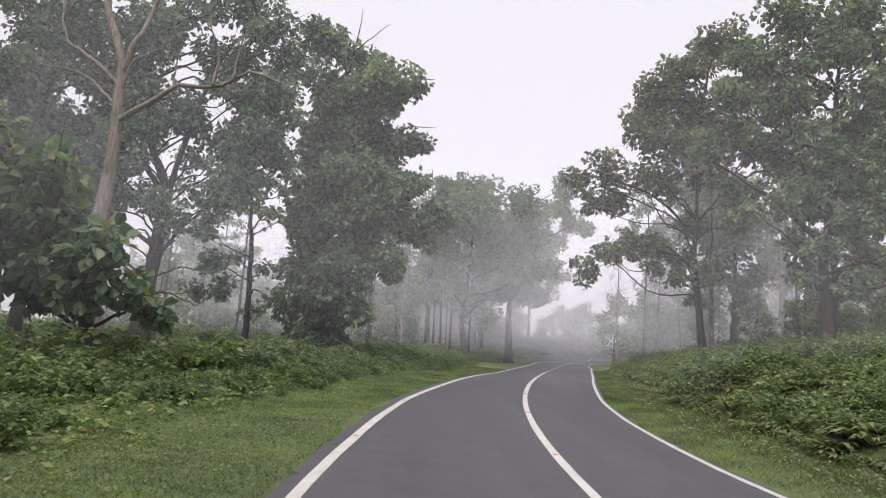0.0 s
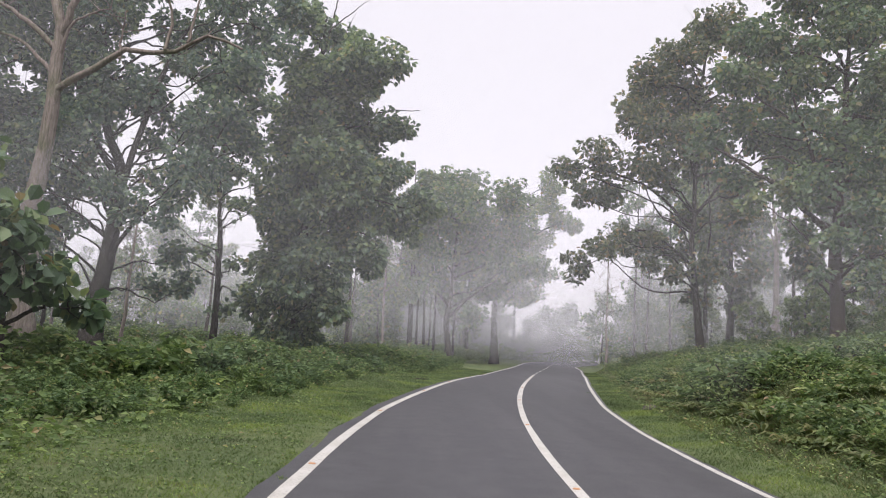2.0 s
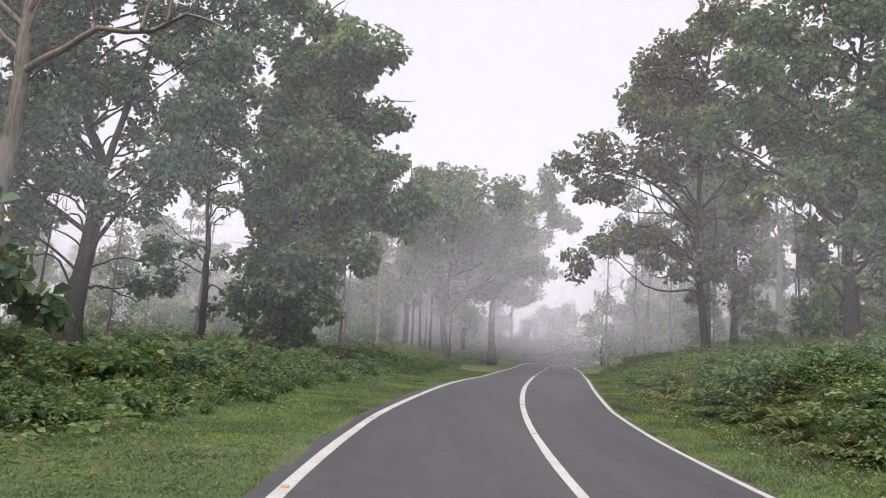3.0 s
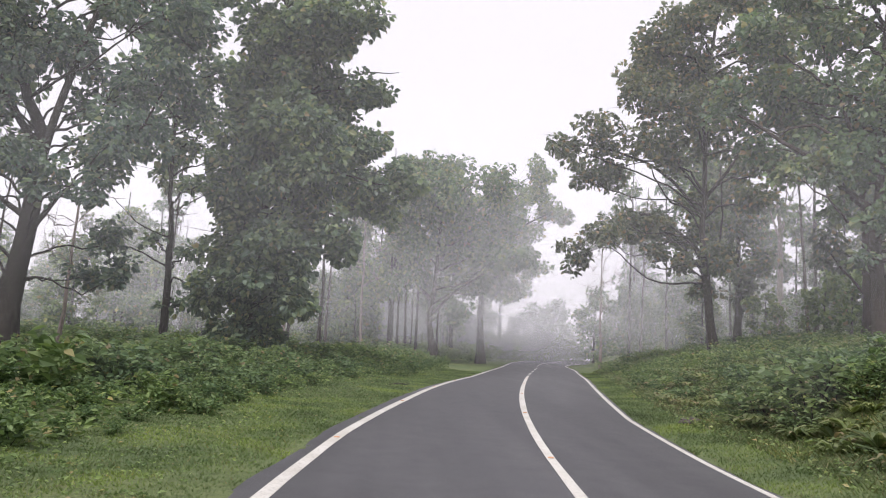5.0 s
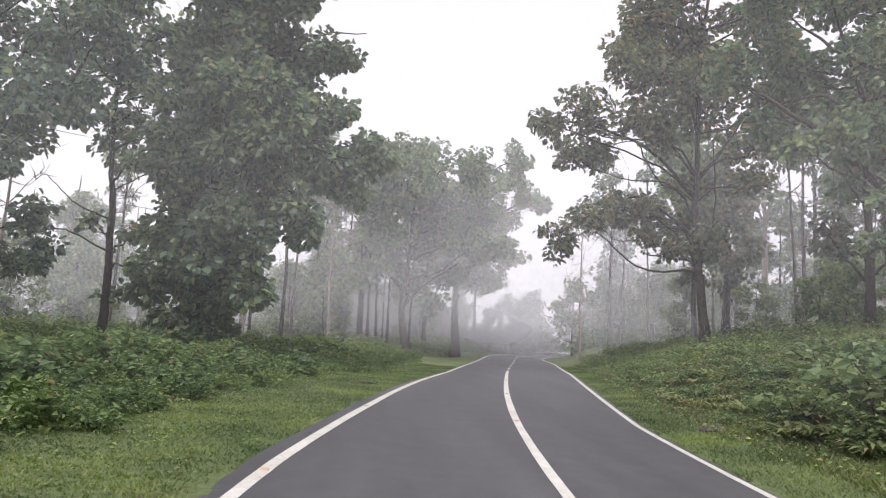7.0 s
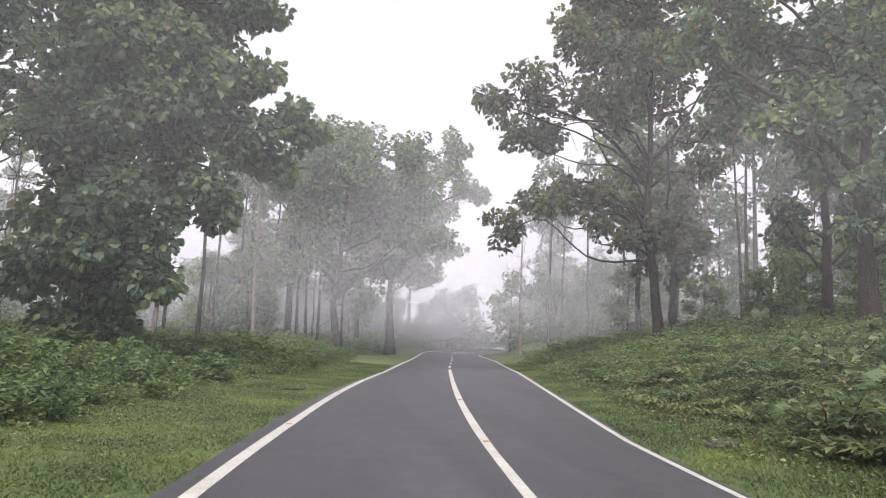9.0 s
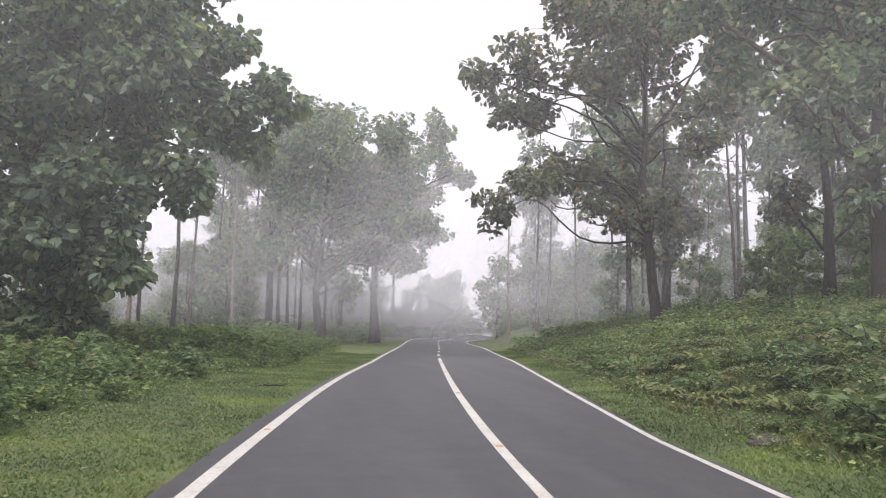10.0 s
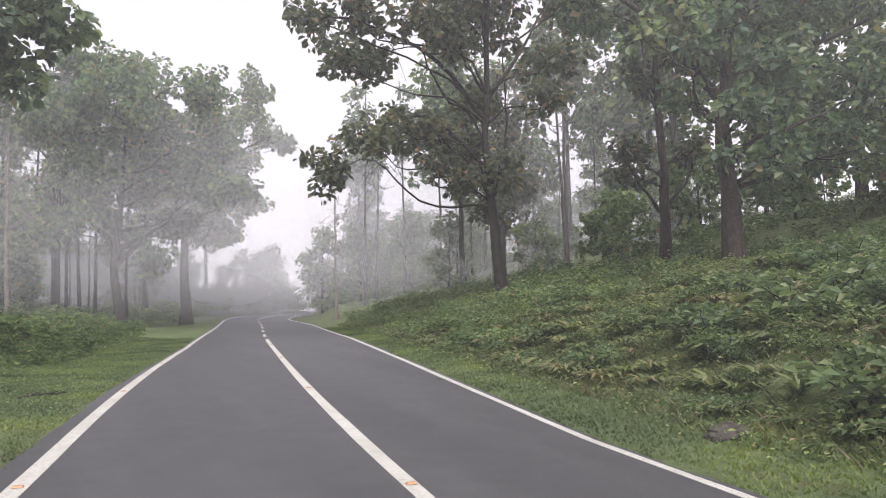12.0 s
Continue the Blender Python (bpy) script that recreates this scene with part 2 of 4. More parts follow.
def curve_pts(knots, n=10, rng=None, shake=0.0):
    """A smooth line through a few knots."""
    k = np.asarray(knots, float)
    k = np.vstack([2 * k[0] - k[1], k, 2 * k[-1] - k[-2]])
    out = []
    m = len(k) - 3
    per = max(2, n // m)
    for s in range(m):
        p0, p1, p2, p3 = k[s:s + 4]
        for t in np.linspace(0, 1, per, endpoint=False):
            out.append(0.5 * (2 * p1 + (p2 - p0) * t + (2 * p0 - 5 * p1 + 4 * p2 - p3) * t * t + (3 * p1 - p0 - 3 * p2 + p3) * t ** 3))
    out.append(k[-2])
    out = np.array(out)
    if shake and rng is not None:
        out[1:-1] += rng.normal(0, shake, out[1:-1].shape)
    return out


def leaves(geo, at, along, size, rng, broad=0.55, fold=0.25, oval=True):
    """One bent leaf at each place, pointing along, with a random turn about its stalk."""
    n = len(at)
    d = along / (np.linalg.norm(along, axis=1)[:, None] + 1e-9)
    r = rng.normal(size=(n, 3))
    r[:, 2] *= 0.35
    side = np.cross(d, r * 0.9 + np.cross(d, np.array([0, 0, 1.0])) * 0 + np.array([0, 0, 1.0]))
    side /= np.linalg.norm(side, axis=1)[:, None] + 1e-9
    up = np.cross(side, d)
    L = size[:, None]
    w = L * broad * 0.5
    tip = at + d * L - up * L * 0.22
    if oval:
        q = [at, at + d * L * 0.3 + side * w * 0.85 + up * w * fold, at + d * L * 0.68 + side * w - up * L * 0.05 + up * w * fold, tip,
             at + d * L * 0.68 - side * w - up * L * 0.05 + up * w * fold, at + d * L * 0.3 - side * w * 0.85 + up * w * fold]
        v = np.stack(q, 1).reshape(-1, 3)
        o = np.arange(n)[:, None] * 6
        geo.add(v, np.concatenate([o + np.array([[0, 1, 2, 3]]), o + np.array([[0, 3, 4, 5]])]))
    else:
        q = [at, at + d * L * 0.45 + side * w + up * w * fold, tip, at + d * L * 0.45 - side * w + up * w * fold]
        v = np.stack(q, 1).reshape(-1, 3)
        o = np.arange(n)[:, None] * 4
        geo.add(v, np.concatenate([o + np.array([[0, 1, 2]]), o + np.array([[0, 2, 3]])]))


def clump(geo, c, r, rng, leaf=0.38, cover=1.0, sub=14, flat=0.85, oval=True, droop=0.35):
    """A mass of leaves: a few loose tufts round c, uneven at the rim, with gaps between."""
    c = np.asarray(c, float)
    for _ in range(sub):
        o = rng.normal(size=3)
        o *= r * 1.0 * rng.random() ** 0.45 / np.linalg.norm(o)
        o[2] *= flat
        rs = r * rng.uniform(0.28, 0.5)
        n = max(6, int(cover * 9.3 * rs * rs / (0.36 * leaf * leaf) * 0.75))
        p = rng.normal(size=(n, 3))
        p /= np.linalg.norm(p, axis=1)[:, None]
        rad = rs * rng.uniform(0.35, 1.0, (n, 1)) ** 0.6
        out = p * np.array([1, 1, flat])
        d = p * np.array([1, 1, 0.55]) + rng.normal(0, 0.45, (n, 3)) - np.array([0, 0, droop])
        leaves(geo, c + o + out * rad, d, leaf * rng.uniform(0.6, 1.25, n), rng, 0.74, 0.3, oval)


# ---- the lie of the land ----
# the road's middle line: curvature and rise along the way, lane widths and cross fall
BEND_AT = [0, 8, 16, 24, 32, 40, 48, 56, 66, 76, 86, 94, 102, 110, 118, 130, 180]
BEND = [0.0159, 0.0118, 0.0083, 0.0063, 0.0042, 0.0009, 0.0006, 0.002, 0.0002, -0.0014, -0.0009, 0.0036, 0.0087, 0.0145, 0.0208, 0.0271, 0.03]
RISE_AT = [0, 30, 40, 50, 60, 90, 100, 115, 132, 150]
RISE = [0.0244, 0.0246, 0.0128, 0.0086, 0.0115, 0.0126, 0.0165, 0.0196, 0.0216, 0.0]
LANE_AT = [4, 12, 20, 28, 38, 50, 70, 100]
WAY = np.arange(-80.0, 176.0, 0.5)
_k = np.where((WAY < 4) | (WAY > 166), 0, np.interp(WAY, BEND_AT, BEND)) * 0.5
_h = np.cumsum(_k)
_h += -0.0322 - _h[np.searchsorted(WAY, 7.0)]
_x, _y = np.cumsum(np.sin(_h)) * 0.5, np.cumsum(np.cos(_h)) * 0.5
_i = np.searchsorted(WAY, 16.0)
LINE = np.stack([_x - _x[_i] + 2.23, _y - _y[_i] + 16.47], 1)
RIGHT = np.stack([np.cos(_h), -np.sin(_h)], 1)
ROAD_Z = np.cumsum(np.interp(WAY, RISE_AT, RISE) * 0.5)
ROAD_Z += -ROAD_Z[_i]
LEFT_LANE = np.interp(WAY, LANE_AT, [3.59, 3.42, 3.35, 3.17, 3.15, 3.14, 3.2, 3.28])
RIGHT_LANE = np.interp(WAY, LANE_AT, [2.83, 2.74, 2.76, 2.85, 3.0, 3.27, 3.36, 3.17])
LEFT_FALL = np.interp(WAY, LANE_AT, [0.02, 0.04, 0.07, 0.04, -0.03, -0.13, -0.06, 0.11]) / LEFT_LANE
RIGHT_FALL = np.interp(WAY, LANE_AT, [0.02, -0.09, -0.16, -0.21, -0.06, 0.06, 0.08, -0.09]) / RIGHT_LANE
LEFT_EDGE, RIGHT_EDGE = -LEFT_LANE - np.interp(WAY, [0, 24, 40], [0.36, 0.32, 0.2]), RIGHT_LANE + 0.17
BANK_U = [0.0, 0.6, 1.6, 2.3, 3.2, 4.0, 6.4, 8.0, 11.0, 14.6, 17.6, 19.0, 22.0, 42.0, 400]
BANK_Z = [-0.03, -0.02, -0.03, 0.04, 0.5, 0.85, 1.3, 1.65, 2.15, 2.5, 3.4, 4.0, 4.9, 8.0, 12]
VERGE_U = [-400, -57, -11, -4.4, -2.8, -0.5, 0.0]
VERGE_Z = [-2, 0.6, 0.35, 0.1, 0.03, 0.0, -0.03]


def road_frame(x, y):
    """For places on the plan: the offset from the road's middle line, to the right, and the way along it."""
    x, y = np.atleast_1d(x).astype(float), np.atleast_1d(y).astype(float)
    u, s = np.empty(len(x)), np.empty(len(x))
    for i in range(0, len(x), 4000):
        px = np.stack([x[i:i + 4000], y[i:i + 4000]], 1)
        d2 = ((px[:, None] - LINE[None]) ** 2).sum(2)
        k = d2.argmin(1)
        side = ((px - LINE[k]) * RIGHT[k]).sum(1)
        u[i:i + 4000] = np.sign(side) * np.sqrt(d2[np.arange(len(k)), k])
        near = np.abs(side) > 0.98 * np.sqrt(d2[np.arange(len(k)), k])
        u[i:i + 4000] = np.where(near, side, u[i:i + 4000])
        s[i:i + 4000] = k * 0.5 - 80
    return u, s


def deck(u, s):
    """The road's own surface, carried on level past its edges."""
    k = np.clip((np.atleast_1d(s) + 80) * 2, 0, len(LINE) - 1)
    at = lambda table: np.interp(k, np.arange(len(LINE)), table)
    v = np.clip(u, at(LEFT_EDGE), at(RIGHT_EDGE))
    return at(ROAD_Z) + np.where(v < 0, -v * at(LEFT_FALL), v * at(RIGHT_FALL)), u - at(LEFT_EDGE), u - at(RIGHT_EDGE)


def land(x, y, under_road=True):
    """The ground's height."""
    u, s = road_frame(x, y)
    y = np.atleast_1d(y).astype(float)
    x = np.atleast_1d(x).astype(float)
    z, left, right = deck(u, s)
    slope = 0.016 * np.clip(y, -80, 100)
    z = np.where(right > 0, z + (slope - z) * np.clip(right / 4.0, 0, 1) + np.interp(right, BANK_U, BANK_Z), z)
    z = np.where(left < 0, z + (slope - z) * np.clip((-left - 3.0) / 8.0, 0, 1) + np.interp(left, VERGE_U, VERGE_Z), z)
    off = np.clip(np.maximum(right - 0.9, -0.7 - left) / 3.0, 0, 1)
    z += off * (0.12 * np.sin(x * 0.9 + 0.6 * np.sin(y * 0.5)) * np.cos(y * 0.7 + 0.4 * x) + 0.16 * np.sin(x * 0.31 + 1.7) * np.sin(y * 0.23) + 0.05 * np.sin(2.3 * x + 1.1 * y))
    if under_road:
        z = np.where((left > 0.1) & (right < -0.1), z - 0.12, z)
    return z


def land1(x, y):
    return float(land(x, y, False)[0])


def axis(fine_a, fine_b, step, far_a, far_b):
    a = list(np.arange(fine_a, fine_b + 1e-6, step))
    s, v = step, fine_b
    while v < far_b:
        s *= 1.18
        v += s
        a.append(v)
    s, v = step, fine_a
    while v > far_a:
        s *= 1.18
        v -= s
        a.insert(0, v)
    return np.array(a)


gx, gy = axis(-14, 34, 0.32, -2500, 2500), axis(0, 92, 0.5, -2500, 2500)
X, Y = np.meshgrid(gx, gy, indexing="ij")
Z = land(X.ravel(), Y.ravel())
g = Geo()
i, j = np.meshgrid(np.arange(len(gx) - 1), np.arange(len(gy) - 1), indexing="ij")
w = len(gy)
g.add(np.stack([X.ravel(), Y.ravel(), Z], 1), np.stack([i * w + j, (i + 1) * w + j, (i + 1) * w + j + 1, i * w + j + 1], -1).reshape(-1, 4))
ground = tagged(part("ground", g, GROUND, smooth=True), "damp grassy forest ground with a raised bank beside the road", "ground", kind="structure")


def ribbon(offsets, lift, a=-80.0, b=170.0, thick=0.0, ragged=0.0, seed=3):
    """A strip along the road through offsets from its middle (numbers or tables along the way), between two ways along it."""
    k = np.arange(int((a + 80) * 2), min(len(LINE), int((b + 80) * 2) + 1))
    rng = np.random.default_rng(seed)
    cols = []
    for e, u in enumerate(offsets):
        u = np.broadcast_to(u, len(LINE))[k].astype(float)
        if ragged and e in (0, len(offsets) - 1):
            u = u + np.convolve(rng.normal(0, ragged * 2, len(k) + 6), np.ones(7) / 7, "valid")
        cols.append(np.column_stack([LINE[k] + RIGHT[k] * u[:, None], deck(u, WAY[k])[0] + lift]))
    down = np.array([0, 0, -thick])
    cols = [cols[0] + down] + cols + [cols[-1] + down]
    n, geo = len(k), Geo()
    geo.add(np.concatenate(cols), np.zeros((0, 4), int))
    q = np.arange(n - 1)
    for e in range(len(cols) - 1):
        geo.f.append(np.stack([e * n + q, (e + 1) * n + q, (e + 1) * n + q + 1, e * n + q + 1], -1))
    return geo


road = tagged(part("road", ribbon((LEFT_EDGE, -LEFT_LANE / 2, 0.0, RIGHT_LANE / 2, RIGHT_EDGE), 0.0, thick=0.1, ragged=0.05), ASPHALT), "worn grey asphalt road curving through the forest", "road", kind="structure")
for u, half in ((-LEFT_LANE, 0.085), (RIGHT_LANE, 0.065)):
    tagged(part("edge_line", ribbon((u - half, u + half), 0.006, thick=0.005, ragged=0.006), WHITE_PAINT), "continuous white painted line along the road's edge", "road marking", kind="structure")
for a, b in ((-80, 52.5), (98, 170)):
    tagged(part("centre_line", ribbon((-0.075, 0.075), 0.006, a, b, thick=0.005, ragged=0.006), WHITE_PAINT), "continuous white painted line along the road's middle", "road marking", kind="structure")
for q in range(6):
    a = 55.5 + q * 6.8
    tagged(part("centre_dash", ribbon((-0.075, 0.075), 0.006, a, a + 3.0, thick=0.005), WHITE_PAINT), "short white painted dash along the road's middle", "road marking", "dashes of the middle line", "structure")


def stud_mesh():
    bm = bmesh.new()
    bmesh.ops.create_cube(bm, size=1)
    for v in bm.verts:
        v.co = Vector((v.co.x * 0.1, v.co.y * 0.07, v.co.z * 0.018))
        if v.co.z > 0:
            v.co.x *= 0.7
            v.co.y *= 0.55
    bmesh.ops.bevel(bm, geom=bm.edges[:], offset=0.003, segments=1, affect="EDGES")
    me = bpy.data.meshes.new("road_stud")
    bm.to_mesh(me)
    bm.free()
    me.materials.append(AMBER)
    return me


STUD = stud_mesh()
for left, first in ((False, 12.0), (True, 12.8)):
    for q in range(6):
        k = int((first + 7.15 * q + 80) * 2)
        u = -LEFT_LANE[k] if left else 0.0
        ob = new("road_stud", STUD)
        ob.matrix_world = Matrix.Translation((LINE[k, 0] + RIGHT[k, 0] * u, LINE[k, 1] + RIGHT[k, 1] * u, float(deck(u, WAY[k])[0][0]) + 0.017)) @ Matrix.Rotation(-0.1, 4, "Z")
        tagged(ob, "small amber reflective stud set on the painted line", "road stud", "road studs")


# ---- trees ----
def root(name, x, y, label, category="tree", group=""):
    ob = new(name)
    ob.empty_display_size = 0.5
    ob.location = (x, y, land1(x, y) - 0.1)
    return tagged(ob, label, category, group)


def trunk_radii(n, r0, r1):
    t = np.linspace(0, 1, n)
    return r0 + (r1 - r0) * t ** 0.8 + r0 * 0.5 * np.exp(-t * 16)


def shaped_tree(name, x, y, stem, masses, label, leaf=0.38, r0=0.3, r1=0.08, mat=LEAF_TEAK, bark=BARK, depth=2.0, cover=1.0, seed=1, forks=(), limb_r=0.07, twigs=0, plump=1.0):
    """A tree with a stem through given heights and leaf masses (across, height, radius) about it. Heights are above the world's zero."""
    rng = np.random.default_rng(seed)
    ob = root(name, x, y, label)
    z0 = ob.location.z
    st = curve_pts([(a, rng.normal(0, 0.12) if h > z0 + 2 else 0, h - z0) for a, h in stem], 24, rng, 0.02)
    st[0, 2] = -0.15
    geo = Geo()
    tube(geo, st, trunk_radii(len(st), r0, r1), 12, 0.05, rng)
    part("trunk", geo, bark, ob, smooth=True)
    for fk in forks:
        geo = Geo()
        p = curve_pts([(a, rng.normal(0, 0.2), h - z0) for a, h in fk[1:]], 12, rng, 0.03)
        p[0, 1] = st[np.abs(st[:, 2] - p[0, 2]).argmin(), 1]
        tube(geo, p, np.linspace(fk[0], fk[0] * 0.3, len(p)), 8, 0.05, rng)
        part("limb", geo, bark, ob, smooth=True)
    crown = Geo()
    for a, h, r in masses:
        wood = Geo()
        c = np.array([a, rng.uniform(-1, 1) * depth, h - z0])
        clump(crown, c, r * plump, rng, leaf, cover)
        low = min(max(c[2] - 0.32 * abs(a) - 0.5 * r, 0.2 * st[-1, 2]), st[-1, 2] * 0.97)
        s = st[np.abs(st[:, 2] - low).argmin()]
        run = c - s
        k1 = s + run * 0.35 + np.array([0, 0, 0.1 * abs(run[0])]) + rng.normal(0, 0.09, 3) * abs(run[0])
        k2 = s + run * 0.7 + rng.normal(0, 0.09, 3) * abs(run[0])
        p = curve_pts([s, k1, k2, c], 12, rng, 0.05)
        tube(wood, p, np.linspace(limb_r * (0.7 + 0.25 * r), 0.015, len(p)), 5)
        for _ in range(3 + twigs):
            e = c + rng.normal(0, 0.6, 3) * r
            q = curve_pts([p[-3], (p[-3] + e) / 2 + rng.normal(0, 0.1, 3), e], 5)
            tube(wood, q, np.linspace(0.022, 0.006, len(q)), 4)
        part("branch", wood, bark, ob, smooth=True)
    part("crown", crown, mat, ob)
    return ob


# a dense, column-like tree wrapped in leaves beside the left verge
shaped_tree("teak_tree", -6.5, 40.5, [(0, 0.6), (0.05, 5), (0.1, 11), (0.3, 19.5)],
            [(0, 3.1, 1.9), (-0.8, 4.1, 1.7), (1, 4, 1.6), (-1.2, 6.1, 1.8), (0.7, 6.2, 2.1), (2.9, 6.6, 1.4), (-0.6, 8.4, 1.9), (1.9, 8.8, 1.9), (4.5, 8.7, 1.6), (6.1, 9.5, 1.0), (-0.8, 11, 1.8),
             (1.4, 11.4, 1.9), (4.3, 11, 1.2), (-1, 13.7, 1.8), (1.2, 14.1, 1.9), (3.6, 13.7, 1.2), (4.9, 13.6, 0.7), (-0.4, 16.4, 1.7), (1.6, 16.3, 1.7), (4.1, 16.6, 1.0), (-0.6, 18.3, 1.4), (1.1, 18.5, 1.3), (0.2, 9.5, 1.7), (0.2, 12.5, 1.7), (0.3, 15, 1.6), (2.7, 15.3, 1.1), (2.7, 12.5, 1.2), (2.6, 17.6, 0.9), (3.2, 10.0, 1.2)],
            "tall dense dark green teak tree, leafy down to its base", 0.31, 0.28, 0.06, LEAF_DARK, depth=1.3, cover=1.15, seed=11,
            forks=[(0.05, (0.3, 17.5), (-0.6, 19.6), (-1.1, 20.8)), (0.05, (0.4, 18), (0.8, 20), (0.9, 21.4)), (0.04, (0.5, 18.5), (1.7, 19.9), (2.6, 20.5)), (0.06, (0.3, 12.5), (3, 14), (5.7, 14.4)), (0.06, (0.3, 15.4), (3, 17), (5.4, 17.3))])

# a broad forked tree behind the bushes
shaped_tree("spreading_tree", -15, 36.7, [(0, 0.6), (0.1, 3.4), (0.4, 6.7), (0.4, 9.4), (-0.5, 11.5), (-1.2, 16)],
            [(-3.2, 8.4, 1.9), (-3.5, 5.4, 1.7), (-2.2, 10.9, 1.8), (-4.8, 10.5, 1.9), (-0.1, 13.7, 2.3), (2.8, 12.4, 1.7), (5.3, 12, 1.5), (2.6, 8.9, 1.5), (4.7, 8.9, 1.4), (2.6, 5.7, 1.1), (1.8, 4.2, 0.9), (3.7, 4.2, 0.9), (-3.7, 14.3, 2.1)]
            + [(-1.2, 16.5, 2.4), (2.4, 16.4, 2.4), (5.2, 15.8, 2.1), (6.5, 13.8, 1.3), (5.3, 17.8, 1.7), (-5.1, 16.5, 2.1), (-7.4, 13.2, 2.1), (-7.1, 7.6, 2.0), (0, 19, 2.4), (3.4, 19.5, 2.2), (-9.5, 10.5, 2), (-9, 16, 2.2), (-4, 19.5, 2.2), (-6.3, 10.3, 1.8), (4.2, 10.6, 1.4), (6.2, 11, 1.2), (3.8, 14.4, 1.6), (6.8, 16.2, 1.5), (7.2, 18.6, 1.6), (0.9, 8, 1.1), (-0.9, 10.5, 1.2), (2, 7.2, 1.1), (-2.5, 7.6, 1.3), (3.4, 10.4, 1.2), (1.2, 13, 1.5), (-3.2, 12.6, 1.5), (3.6, 6.9, 1.0), (-1.6, 9, 1.3), (-1.8, 6.6, 1.2), (1.6, 10.8, 1.0), (-0.4, 12, 1.3)],
            "broad dark forest tree with a forked trunk and open leafy crown", 0.27, 0.5, 0.12, LEAF_DARK, depth=2.6, cover=0.58, seed=12, limb_r=0.06, twigs=2, plump=0.86,
            forks=[(0.2, (0.4, 7), (1, 10), (2.3, 14.7), (3, 17)), (0.16, (0.4, 8.8), (-1, 11), (-2.2, 13.5), (-4, 16)), (0.12, (0.3, 6), (-2.5, 8), (-5, 10.5)), (0.12, (0.2, 4.5), (1.6, 7), (3.6, 9), (5.2, 12))])

# a high crown further left behind it
shaped_tree("spreading_tree", -20.6, 35.5, [(0, 0.6), (0.2, 5), (0, 10), (0.4, 17)],
            [(0, 9.5, 1.8), (2.2, 8.6, 1.5), (-2.2, 10.6, 2.0), (1.8, 11.6, 1.9), (4, 12.8, 1.6), (0, 13.6, 2.2), (-2.8, 14.6, 2.2), (2.6, 15.4, 2.1), (0.4, 17.2, 2.3), (4.4, 16.2, 1.6), (2.6, 18.8, 2.0), (-1.8, 18.6, 2.1), (1.6, 6.6, 1.3), (-1.6, 7.2, 1.4), (-3.6, 12.2, 1.6), (3.4, 10.2, 1.3)],
            "tall dark forest tree with a high dense crown", 0.3, 0.34, 0.1, LEAF_DARK, depth=2.2, cover=0.65, seed=24, limb_r=0.06, twigs=1,
            forks=[(0.14, (0.1, 7), (-1.4, 10), (-3, 14)), (0.12, (0.1, 8), (2, 11), (4, 13.5))])

# a bleached, half-dead tree
def dead_tree(name, x, y, stem, limbs, label, r0=0.32, r1=0.1, seed=5, bark=BARK_PALE):
    rng = np.random.default_rng(seed)
    ob = root(name, x, y, label)
    z0 = ob.location.z
    geo = Geo()
    st = curve_pts([(a, 0, h - z0) for a, h in stem], 22, rng, 0.025)
    st[0, 2] = -0.15
    tube(geo, st, trunk_radii(len(st), r0, r1), 12, 0.06, rng)
    part("trunk", geo, bark, ob, smooth=True)
    for fk in limbs:
        geo = Geo()
        k = [(a, (0 if e == 0 else rng.normal(0, 0.25)), h - z0) for e, (a, h) in enumerate(fk[1:])]
        p = curve_pts(k, 14, rng, 0.03)
        tube(geo, p, np.linspace(fk[0], max(0.012, fk[0] * 0.28), len(p)), 7, 0.06, rng)
        for _ in range(4):
            i0 = rng.integers(len(p) // 2, len(p))
            e = p[i0] + np.array([rng.normal(0, 0.5), rng.normal(0, 0.5), rng.uniform(0.1, 0.9)])
            q = curve_pts([p[i0], (p[i0] + e) / 2 + rng.normal(0, 0.08, 3), e], 5)
            tube(geo, q, np.linspace(0.022, 0.005, len(q)), 4)
        part("limb", geo, bark, ob, smooth=True)
    return ob


dead_tree("bleached_tree", -11.56, 25.7, [(-0.5, 0.3), (-0.85, 5.3), (-0.62, 7.4), (-0.68, 9.5), (-0.7, 11.5), (-1.4, 13.4), (-1.8, 15.5)],
          [(0.13, (-0.65, 9.2), (0.6, 10), (1.6, 10.6), (2.9, 10.85), (4, 11.4), (5.2, 11.0)), (0.05, (1.3, 10.4), (1.25, 11.2), (1.35, 12)), (0.06, (2.7, 10.8), (2.8, 12), (2.5, 13.2), (2.6, 15)), (0.05, (3.4, 11.1), (3.6, 12.5), (3.9, 14)),
           (0.14, (-0.7, 11), (-0.2, 12.2), (0.2, 14), (0.1, 16)), (0.1, (-0.7, 10.6), (-2, 11.6), (-2.9, 12.4), (-3.4, 15)), (0.08, (-0.75, 9.8), (-2.2, 11), (-4, 11.4)), (0.07, (-0.65, 10.2), (-0.1, 11.4), (0.9, 12))],
          "half-dead forest tree with a bleached pale trunk and bare limbs")
